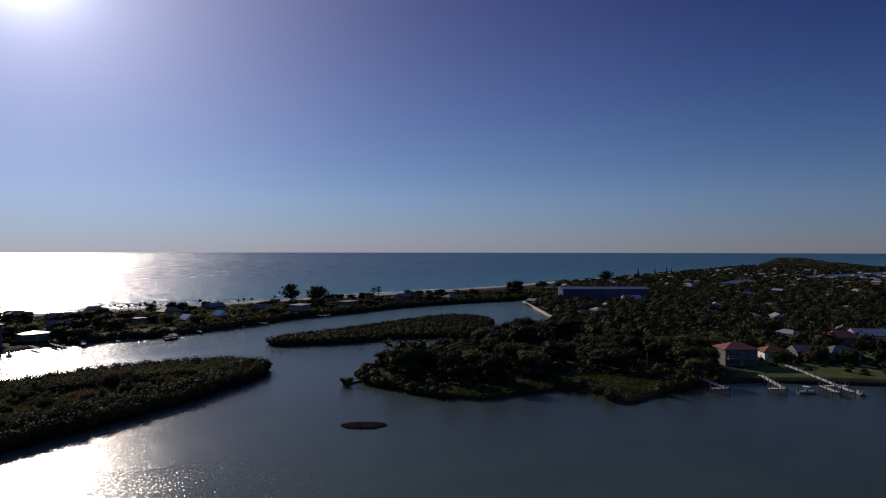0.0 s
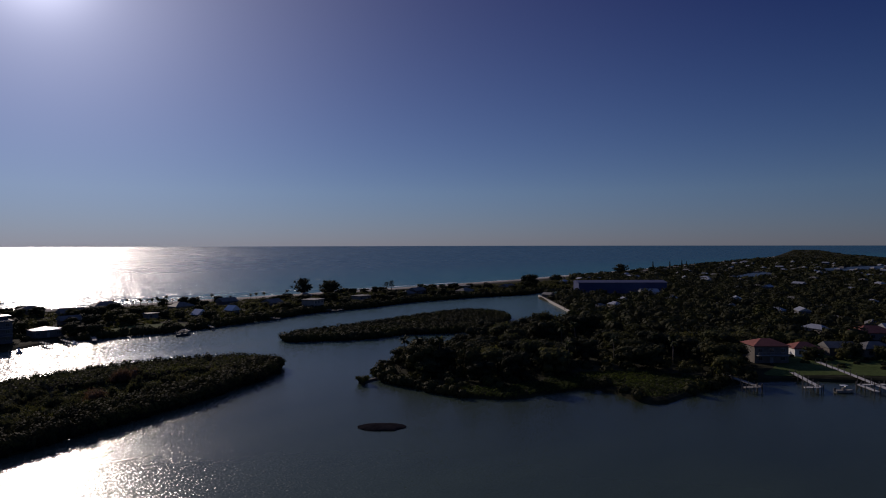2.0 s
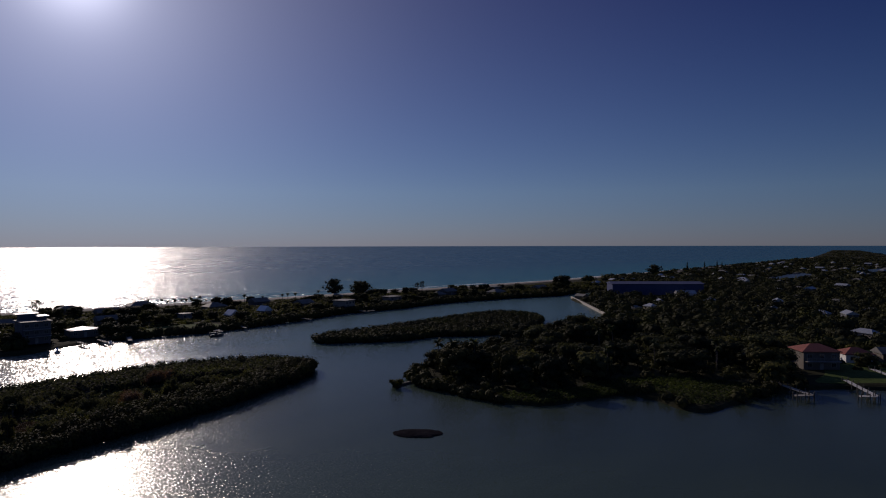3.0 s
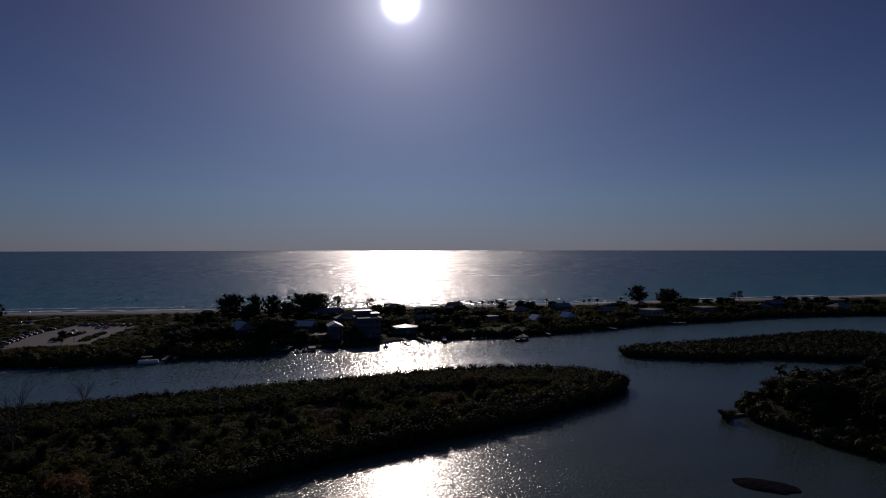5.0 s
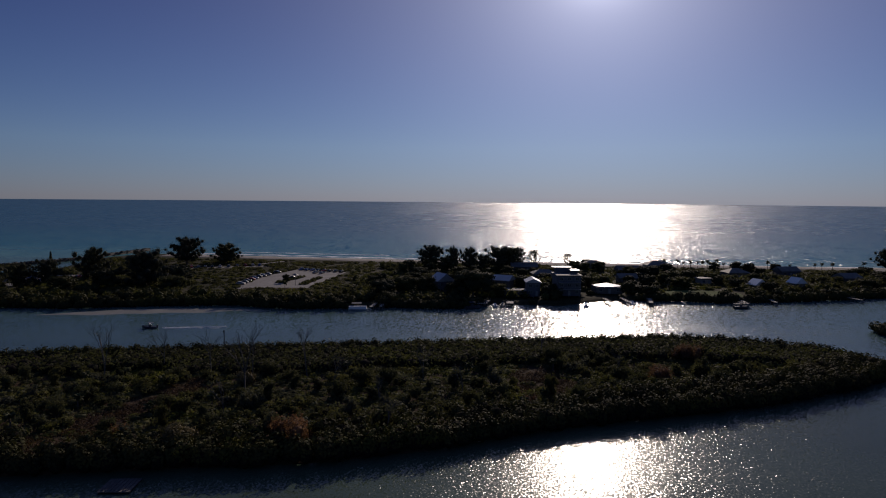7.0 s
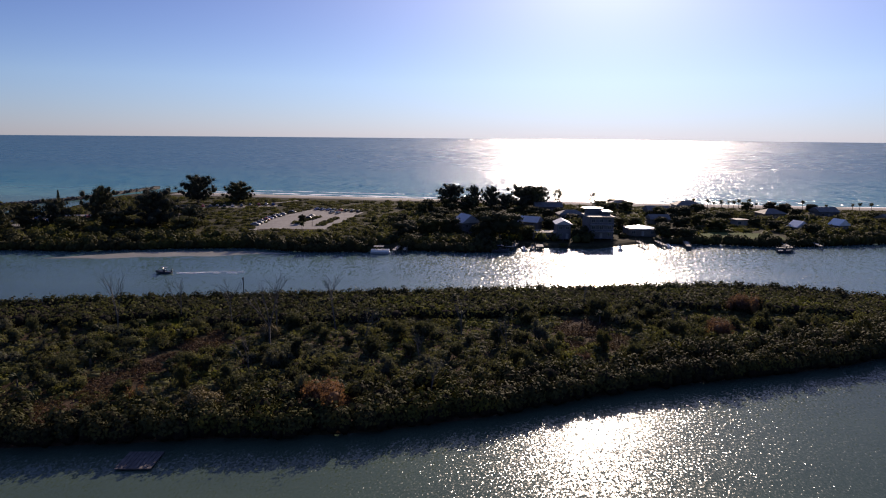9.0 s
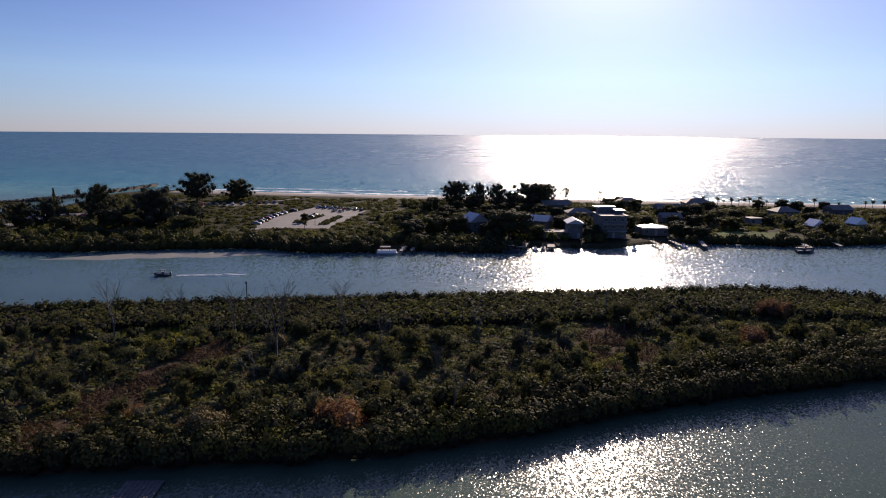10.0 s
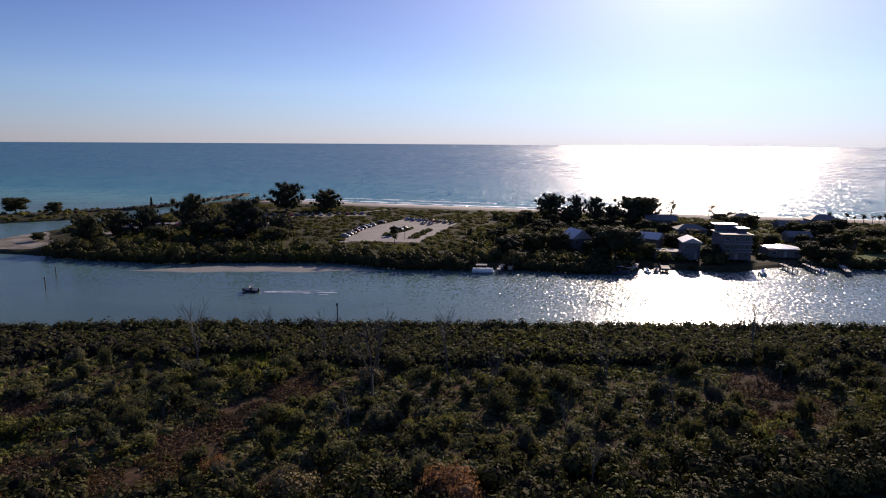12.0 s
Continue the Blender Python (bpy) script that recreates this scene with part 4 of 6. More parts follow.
    for n, (x, y) in enumerate(scatter(rng, 24, ISLAND, lambda x, y: -115 < x < 90 and edge_distance(x, y, ISLAND) > 6, 7)):
        at = pose(x, y, 0.6, 0, 0, rng.uniform(0, 360))
        copy_thing(firsts[n % 3], at)
    # bare trees
    spots = ((-51.7, 146, 16.5), (-87, 150, 14), (-42, 160, 13), (15.2, 187.5, 12), (-50, 132, 9), (-20, 138, 8), (-16, 126, 7), (-55, 158, 11), (-4, 151, 8), (-66, 160, 11), (-33, 150, 9), (-80, 163, 10), (33, 170, 7), (-14, 160, 9))
    made = []
    for n, (x, y, h) in enumerate(spots):
        if n < 4:
            wood = bare_tree(80 + n, 6.6, 0.34 if n != 3 else 0.28)
            ob = holder("bare_tree", "leafless grey tree rising above the island scrub", "tree", "bare trees")
            part("trunk", wood, DEADWOOD, ob)
            made.append(ob)
        else:
            ob = copy_thing(made[n % 4], Matrix())
        ob.matrix_world = pose(x, y, 0.5, 0, 0, 77 * n) @ Matrix.Scale(h / 6.0, 4)
    # the second island
    blobs = [(x, y, 1.5, r, r, 1.9 * k) for x, y in scatter(rng, 420, ISLAND_FAR, lambda x, y: True, 2.9) for r, k in [(rng.uniform(1.9, 3.0), rng.uniform(0.85, 1.2))]]
    blobs += shore_row(rng, ISLAND_FAR, lambda x, y: True, 2.2, (2.0, 3.4), (1.6, 2.4))
    thing("mangrove_hedge", leaf_cloud("mangrove_hedge", blobs, 130, 0.36, LEAF_OAK, rng), "dense mangrove thicket covering the channel island", "mangroves", kind="stuff")


build_island_plants()

LOT = [(-122, 299), (-127, 342), (-119, 382), (-87, 374), (-89, 304)]
LOT_SMALL = [(-176, 327), (-186, 349), (-175, 353), (-161, 331)]
LOT_WEST = [(-246, 300), (-244, 332), (-222, 338), (-208, 318), (-212, 302), (-230, 292)]
LANE = [(-205, 366), (-196, 378), (-146, 402), (-142, 394), (-170, 380)]
LAWN_AREA = curve_through([(75.9, 304.9), (95.5, 306.7), (111.1, 308.5), (112.9, 324.5), (99.3, 329.7), (79.8, 323.9)], 3)
YARDS = curve_through([(208.3, 69.5), (224.8, 55.5), (239.3, 39.4), (266.3, 5.2), (294.7, 15.8), (304.2, 56.7), (278.3, 88.9), (247.8, 84.4), (224.6, 73.8)], 4)
MARSH = curve_through([(157.3, 76.9), (173.6, 76.1), (189.9, 77.4), (187.6, 91.6), (177.3, 103.7), (160.9, 111.5), (142.6, 107.2), (130.4, 108), (143.7, 103.1), (158, 99.3), (159.2, 89.1)], 4)
MARSH_WEST = curve_through([(121, 119), (126, 106.5), (133, 103), (142, 101.5), (155, 98.6), (158, 106), (143, 111), (132, 113), (125, 122)], 4)
# x, y, turn, width, depth, storeys
STRIP_HOUSES = [(-24, 302, 34, 8, 8), (4, 309, -20, 8, 8), (9.6, 297, 3, 10, 6), (17, 297, 4, 5.8, 9), (32.3, 303, 8, 10.3, 12), (52, 314, 6, 12, 10), (26, 364, 10, 13, 8), (16, 399, 5, 15, 9),
                (126.5, 333.5, 22, 6, 5), (149, 343.6, 25, 6, 5), (107.9, 355.7, 18, 6, 5), (100, 424, 6, 15, 10), (75.8, 392, 8, 12, 9), (134.8, 388, 12, 12, 9), (169, 402.8, 10, 11, 9), (202.1, 345.3, 28, 11, 9),
                (226.7, 403.7, 14, 12, 10), (68, 352, 5, 9, 8), (60, 421, 4, 13, 9), (187.5, 372.6, 16, 10, 9), (260.6, 379.8, 10, 11, 9), (350.5, 364.9, 12, 14, 9), (324.6, 395, 8, 12, 9), (299.4, 374.3, -6, 10, 8), (411.4, 376, 10, 13, 9), (390.5, 412.3, 10, 12, 9)]
MAIN_HOUSES = [(233, 80.4, -41, 11.5, 9), (255.1, 76.3, -44, 9, 7), (265.4, 68.3, -46, 9, 7), (273.7, 59.3, -40, 11, 8), (320.3, 73.2, -46, 15, 10), (338.7, 65.4, -50, 18, 10), (225.2, 97.3, -45, 7, 6)]


def near_house(x, y, houses, room):
    return any((x - h[0]) ** 2 + (y - h[1]) ** 2 < (max(h[3], h[4]) * 0.55 + room) ** 2 for h in houses)


def far_house_plan():
    rng = np.random.default_rng(31)
    out = []
    while len(out) < 165:
        x = rng.uniform(320, 1350)
        y = rng.uniform(0.18 * x, coast(x) - 30)
        if x < 520 and (not inside(x, y, MAINLAND) or (abs(x - 460) < 60 and abs(y - 294) < 50)):
            continue
        if any((x - a[0]) ** 2 + (y - a[1]) ** 2 < 17 ** 2 for a in out + MAIN_HOUSES):
            continue
        out.append((x, y, rng.uniform(0, 90), rng.uniform(10, 20), rng.uniform(8, 12)))
    return out


BAYS = [curve_through(p, 4) for p in (
    [(737.9, 326), (808.8, 351.5), (910.3, 376.4), (935.7, 373.8), (814.5, 310.8)],
    [(967.4, 303), (1043.1, 342.8), (1160, 356.8), (1409.8, 333.1), (1674.1, 362.6), (1522.4, 294.1), (1217.2, 276.2)])]


FAR_HOUSES = far_house_plan()


def build_strip_plants():
    rng = np.random.default_rng(11)
    lots = (LOT, LOT_SMALL, LOT_WEST, LANE, LAWN_AREA)

    def free(x, y):
        return not any(inside(x, y, p) for p in lots) and not near_house(x, y, STRIP_HOUSES, 0.5)
    blobs, per = [], []
    for x, y in scatter(rng, 420, STRIP, lambda x, y: -218 < x < 420 and y < 360 and edge_distance(x, y, STRIP) < 13 and free(x, y) and not (-8 < x < 66), 3.4):
        h, r = (rng.uniform(3.4, 5.6) if x < 0 else rng.uniform(2.2, 4.2)), rng.uniform(2.0, 3.3)
        blobs.append((x, y, 0.9 + h * 0.42, r, r, h * 0.58))
    blobs += shore_row(rng, STRIP, lambda x, y: -216 < x < 425 and y < 350 and not (-5 < x < 62) and not (-57 < x < -44), 2.3, (2.6, 4.6), (1.7, 2.7))
    # low bushes between the waterfront houses
    for x, y in scatter(rng, 150, STRIP, lambda x, y: -8 < x < 66 and y < 312 and edge_distance(x, y, STRIP) > 0.8 and not near_house(x, y, STRIP_HOUSES, -0.4), 2.0):
        h, r = rng.uniform(0.7, 2.4), rng.uniform(0.8, 1.9)
        blobs.append((x, y, 0.9 + h * 0.42, r, r, h * 0.58))
    thing("bank_thicket", leaf_cloud("bank_thicket", blobs, 135, 0.42, LEAF_OAK, rng), "dense dark thicket along the channel bank", "mangroves", kind="stuff")
    blobs = []
    for x, y in scatter(rng, 2300, STRIP, lambda x, y: (-222 if y < 290 else -262) < x < 560 and 250 < y < 434 and edge_distance(x, y, STRIP) > 8 and free(x, y), 3.5):
        wooded = noise.noise((x * 0.02, y * 0.03, 0.5)) > 0.0 or y < 305
        h = rng.uniform(2.0, 4.8) if wooded else rng.uniform(0.6, 1.8)
        if x > 60:
            h *= 0.9
        if y > 412 or (-142 < x < -72 and y > 284) or (-215 < x < -140 and y > 318):
            h = min(h, rng.uniform(0.5, 1.1))
        r = rng.uniform(1.6, 2.8) * (1.2 if wooded else 1.0)
        blobs.append((x, y, 1.1 + h * 0.35, r, r, h * 0.65))
    thing("shrub_thicket", leaf_cloud("shrub_thicket", blobs, 62, 0.45, LEAF_MANGROVE, rng), "coastal scrub and low trees covering the barrier strip", "scrub", kind="stuff")
    # single broad trees
    kinds = [broad_tree(200 + k, 9.0, 5.0, (LEAF_OAK, LEAF_OAK, LEAF_MANGROVE)[k % 3], 1700, 0.3) for k in range(5)]
    first = {}
    spots = [(260.4, 62.2, 6, 4), (267.6, 54.1, 5, 3.5), (247, 70.1, 5, 3.5), (-9, 291, 12.5, 9), (-31, 295, 9, 5), (-19, 294.5, 6, 3.2), (-14, 298, 10, 5), (2, 295, 6, 3.5), (26, 299, 6, 3), (23, 292, 6, 3), (69.9, 304, 5.5, 4), (73.9, 333.9, 7, 5), (91.5, 335.8, 6, 5), (36, 310, 8, 5), (14, 312, 8, 5.5), (-4, 318, 8, 6), (44, 330, 6.5, 5), (-30, 315, 8, 6), (-178, 288, 10, 7), (-38, 292, 9, 6.5), (-48, 286, 8, 6),
             (-190, 276, 8, 6), (-144, 285, 8, 6), (445.9, 380.6, 13, 8), (425.8, 366, 8, 6), (-318, 352, 7, 5), (-345, 352, 9, 8), (-243, 268, 4, 3)]
    for _ in range(210):
        x, y = rng.uniform(-60, 420), rng.uniform(300, 432)
        if x < 45 and not 312 < y < 405:
            continue
        if inside(x, y, STRIP) and edge_distance(x, y, STRIP) > 7 and free(x, y):
            spots.append((x, y, rng.uniform(4.0, 6.8), rng.uniform(2.8, 4.8)))
    for n, (x, y, h, r) in enumerate(spots):
        at = pose(x, y, 1.0, 0, 0, 61 * n) @ Matrix.Diagonal((r / 5, r / 5, h / 9, 1))
        k = n % 5
        if k not in first:
            first[k] = plant("broad_tree", "dark green broadleaf tree on the barrier strip", "tree", *kinds[k], BARK, at, "strip trees")
        else:
            copy_thing(first[k], Matrix()).matrix_world = at
    # beach pines
    dense = [pine_tree(300 + k, 13.0, 6.5, 9500, 0.3, 0.42) for k in range(3)]
    thin = [pine_tree(320 + k, 12.0, 3.6, 2600, 0.3, 1.0) for k in range(2)]
    rows = [(0, -41, 402, 15, 8.5), (1, -27, 405, 14, 4.6), (2, -17, 405, 13.5, 5.6), (1, 1, 400, 15, 9), (0, 9, 404, 14.5, 7), (3, 14, 405, 14.5, 4.4), (4, 22, 406, 13, 4.2), (3, 43, 411, 11, 3.4), (2, -9, 400, 10, 5.5),
            (0, -197, 399, 18, 10.5), (2, -177, 413, 13, 9), (1, 246.5, 442.7, 14, 7), (2, 262, 426.7, 12.5, 9), (4, 328.9, 444, 8, 3), (3, 335, 445.1, 9, 3), (1, 751.8, 489.1, 13, 9), (2, -30, 396, 8, 6),
            (2, -165, 298, 18, 10.5), (1, -220, 269, 12, 7), (0, -219, 286, 12, 7), (2, -213, 297, 13, 6.5), (1, -205, 318, 17, 8), (0, -150, 300, 11, 7)]
    first = {}
    for n, (k, x, y, h, r) in enumerate(rows):
        base = (13.0, 6.5) if k < 3 else (12.0, 3.6)
        at = pose(x, y, 1.0, 0, 0, 47 * n) @ Matrix.Diagonal((r / base[1], r / base[1], h / base[0], 1))
        if k not in first:
            src = dense[k] if k < 3 else thin[k - 3]
            first[k] = plant("beach_pine", "tall feathery beach pine, dark against the sea" if k < 3 else "thin see-through beach pine near the shore", "pine tree", *src, BARK, at, "beach pines")
        else:
            copy_thing(first[k], Matrix()).matrix_world = at
    # slender conifers
    bm = bmesh.new()
    rod(bm, (0, 0, -0.4), (0, 0, 9.5), 0.25, 0.05)
    crown = leaf_cloud("crown", [(0, 0, 1.2 + k * 1.1, 1.5 - k * 0.18, 1.5 - k * 0.18, 1.0) for k in range(8)], 60, 0.4, LEAF_PINE, rng, slim=0.3)
    one = plant("conifer", "narrow pointed conifer on the inlet shore", "conifer", bm, crown, BARK, pose(-266, 368, 1.0))
    for x, y, s in ((907.8, 536.2, 1.3), (973.9, 545.4, 1.2), (994.4, 535.5, 1.3), (1019.7, 541, 1.1)):
        c = copy_thing(one, Matrix())
        c.matrix_world = pose(x, y, 1.0) @ Matrix.Scale(s, 4)
        tagged(c, "tall narrow conifer far along the coast")
    # palms
    firsts = []
    for k in range(3):
        wood, crown = palm_tree(400 + k, 4.6, 1.9, 26)
        firsts.append(plant("coconut_palm", "palm by the beach, dark against the glittering sea", "palm", wood, crown, BARK, pose(108 + 8 * k, 438 - k, 1.1), "beach palms"))
    more = [(120, 437.3), (123.9, 436.3), (128.6, 437.4), (130.6, 434.4), (135.4, 439.6), (141.2, 437.7), (144.1, 435.7), (200.7, 436.9), (205.8, 439), (210.9, 436.1), (172.5, 438.4), (229.2, 436.3), (183.6, 432.6), (152.8, 439),
            (62, 318), (85.6, 337.9), (138.1, 351.7), (95.3, 371.9), (157.6, 366), (213.1, 360.8), (-62, 290), (-96, 296), (118.7, 344.6)]
    for n, (x, y) in enumerate(more):
        at = pose(x, y, 1.1, 0, 0, 83 * n) @ Matrix.Scale(0.72 + 0.07 * (n * 7 % 6), 4)
        copy_thing(firsts[n % 3], Matrix()).matrix_world = at


def build_mainland_plants():
    rng = np.random.default_rng(21)

    def free(x, y):
        if 206 < x < 239 and y < 80:
            return False
        return not inside(x, y, MARSH) and not inside(x, y, MARSH_WEST) and not near_house(x, y, MAIN_HOUSES, 1.5) and not near_house(x, y, FAR_HOUSES, 2)
    kinds = [broad_tree(240 + k, 9.0, 5.0, (LEAF_OAK, LEAF_OAK, LEAF_MANGROVE, LEAF_OLIVE)[k % 4], 1500, 0.3) for k in range(6)]
    first = {}
    for n, (x, y) in enumerate(scatter(rng, 290, MAINLAND, lambda x, y: x < 248 and y > 67 and edge_distance(x, y, MAINLAND) > 4 and free(x, y) and not inside(x, y, YARDS), 5.6)):
        h, r = rng.uniform(6.5, 10.5), rng.uniform(4.2, 6.6)
        if edge_distance(x, y, MAINLAND) < 12:
            h, r = h * 0.7, r * 0.8
        at = pose(x, y, 1.0, 0, 0, rng.uniform(0, 360)) @ Matrix.Diagonal((r / 5, r / 5, h / 9, 1))
        k = int(rng.integers(6))
        if k not in first:
            first[k] = plant("broad_tree", "dark broadleaf tree in the mainland wood", "tree", *kinds[k], BARK, at, "mainland trees")
        else:
            copy_thing(first[k], Matrix()).matrix_world = at
    for n, (x, y) in enumerate(scatter(rng, 16, YARDS, lambda x, y: free(x, y), 9)):
        at = pose(x, y, 1.0, 0, 0, 50 * n) @ Matrix.Diagonal((0.5, 0.5, rng.uniform(0.45, 0.75), 1))
        copy_thing(first[n % 6], Matrix()).matrix_world = at
    # palms among them
    firsts = []
    for k in range(3):
        wood, crown = palm_tree(430 + k, 9.5, 2.2, 28)
        firsts.append(plant("sabal_palm", "sabal palm standing out of the mainland wood", "palm", wood, crown, BARK, pose(130 + 5 * k, 152 - 3 * k, 1.0), "mainland palms"))
    for n, (x, y) in enumerate(scatter(rng, 40, MAINLAND, lambda x, y: x < 235 and y > 95 and edge_distance(x, y, MAINLAND) > 7 and not inside(x, y, MARSH), 6)):
        at = pose(x, y, 1.0, 0, 0, 83 * n) @ Matrix.Scale(rng.uniform(0.75, 1.1), 4)
        copy_thing(firsts[n % 3], Matrix()).matrix_world = at
    # undergrowth of the shore
    blobs = [(x, y, 1.2, r, r, k) for x, y in scatter(rng, 1700, MAINLAND, lambda x, y: x < 333 and y > 71 and free(x, y) and not inside(x, y, YARDS), 3.3)
             for r, k in [(rng.uniform(1.7, 2.9), rng.uniform(1.2, 3.2))]]
    blobs += [(x, y, 1.2, r, r, 0.9) for x, y in scatter(rng, 90, YARDS, lambda x, y: free(x, y) and rng.uniform() < 0.5, 5) for r in [rng.uniform(0.8, 1.8)]]
    thing("shore_thicket", leaf_cloud("shore_thicket", blobs + shore_row(rng, MAINLAND, lambda x, y: x < 308 and y > 57 and not (146 < x < 178 and y < 99) and not (122 < x < 160 and y < 116) and not (192 < x < 243 and y < 76), 2.2, (1.6, 3.4), (1.4, 2.3)), 78, 0.44, LEAF_OAK, rng), "dark undergrowth along the mainland shore", "mangroves", kind="stuff")
    # the wood behind, and the far woods
    blobs, per, size = [], [], []
    for x, y in scatter(rng, 1500, [(243.5, 35.4), (650.6, 41.6), (644, 479.3), (473.1, 334.2), (387.9, 314.5), (301.9, 213.5), (241.2, 188.1)], lambda x, y: free(x, y) and y > 0.12 * x and not inside(x, y, YARDS) and not (abs(x - 460) < 48 and abs(y - 294) < 40 and (x - 460) * 0.65 + (y - 294) * 0.76 < 18), 7.5):
        h, r = rng.uniform(4, 8), rng.uniform(3.4, 6)
        blobs.append((x, y, h * 0.5, r, r, h * 0.5))
        per.append(110)
        size.append(0.62)
    for x, y in scatter(rng, 1500, [(568.9, 60.7), (1727.9, 170), (1719.5, 719.6), (943.3, 544.9), (562.6, 478.1)], lambda x, y: free(x, y) and y > max(0.14 * x, inner(x) + 12) and y < coast(x) - 22 and not any(inside(x, y, p) for p in BAYS), 15):
        h, r = rng.uniform(3, 5.5), rng.uniform(7, 11)
        blobs.append((x, y, h * 0.4, r, r, h * 0.6))
        per.append(36)
        size.append(1.9)
    for x, y in scatter(rng, 650, [(1727.4, 300), (4672.8, 1400), (4657.5, 1680.5), (1719.5, 719.6)], lambda x, y: y > inner(x) + 15 and math.hypot(x, y) < 3450 and y < coast(x) - 25, 40):
        h, r = rng.uniform(3, 6), rng.uniform(18, 30)
        blobs.append((x, y, h * 0.1 + rise(x, y), r, r, h * 0.45))
        per.append(60)
        size.append(1.8)
    thing("far_woods", leaf_cloud("far_woods", blobs, per, size, LEAF_OAK, rng, slim=0.7), "dark woods covering the mainland to the horizon", "woods", kind="stuff")
    # marsh grass
    tufts = [(x, y, 0.9, 0.8, 0.8, 0.7) for poly, count in ((MARSH, 700), (MARSH_WEST, 380)) for x, y in scatter(rng, count, poly, lambda x, y: True, 1.0)]
    thing("marsh_grass", leaf_cloud("marsh_grass", tufts, 26, 0.4, GRASS, rng, core=0, slim=0.2, shag=0.3), "green marsh grass on the low point", "grass", kind="stuff")
    sheet("lawn", YARDS, 1.26, LAWN, "green lawns behind the docks", "lawn")


build_strip_plants()
build_mainland_plants()

# ---- buildings ----
def window_part(parent, x, y, z, w, h, face):
    """A window on the front (face -1) or back wall: a proud frame with a pane set in it."""
    bm = bmesh.new()
    for dx, dz, sx, sz in ((-w / 2, 0, 0.1, h), (w / 2, 0, 0.1, h), (0, 0, w, 0.1), (0, h - 0.1, w, 0.1), (0, 0, 0.06, h)):
        box(bm, x + dx, y + face * 0.05, z + dz, sx, 0.12, sz)
    fr = part("window", bm, TRIM, parent)
    bm = bmesh.new()
    box(bm, x, y + face * 0.015, z + 0.05, w - 0.1, 0.04, h - 0.1)
    part("pane", bm, GLASS, fr)


def roof_mesh(kind, w, d, z, pitch, over, thick=0.22):
    """Gable (ridge along x or y), hip, flat or many-sided roofs, with eaves and thickness."""
    bm = bmesh.new()
    a, b = w / 2 + over, d / 2 + over
    if kind == "flat":
        return box(bm, 0, 0, z, 2 * a, 2 * b, 0.35, bevel=0.05)
    if kind == "fan":
        rise_h, n = a * pitch, 10
        low = [bm.verts.new((a * math.cos(2 * math.pi * i / n), b * math.sin(2 * math.pi * i / n), z)) for i in range(n)]
        mid = [bm.verts.new((a * 0.97 * math.cos(2 * math.pi * i / n), b * 0.97 * math.sin(2 * math.pi * i / n), z + thick)) for i in range(n)]
        tip = bm.verts.new((0, 0, z + rise_h))
        for i in range(n):
            j = (i + 1) % n
            bm.faces.new((low[i], low[j], mid[j], mid[i]))
            bm.faces.new((mid[i], mid[j], tip))
        bm.faces.new(low[::-1])
        return bm
    if kind == "gable_y":
        a, b = b, a
    top = b * pitch
    inset = {"hip": b * 0.95, "gable": 0.0, "gable_y": 0.0}[kind]
    low = [(-a, -b, z), (a, -b, z), (a, b, z), (-a, b, z)]
    ridge = [(-a + inset, 0, z + top), (a - inset, 0, z + top)]
    v = [bm.verts.new(p) for p in low + [(x, y, q + thick) for x, y, q in low] + [(x, y, q + thick) for x, y, q in ridge] + ridge]
    for i in range(4):
        bm.faces.new((v[i], v[(i + 1) % 4], v[4 + (i + 1) % 4], v[4 + i]))
    bm.faces.new((v[4], v[5], v[9], v[8]))
    bm.faces.new((v[6], v[7], v[8], v[9]))
    bm.faces.new((v[5], v[6], v[9]))
    bm.faces.new((v[7], v[4], v[8]))
    bm.faces.new((v[3], v[2], v[1], v[0]))
    if kind == "gable_y":
        bmesh.ops.rotate(bm, verts=bm.verts, matrix=Matrix.Rotation(radians(90), 3, "Z"))
    return bm


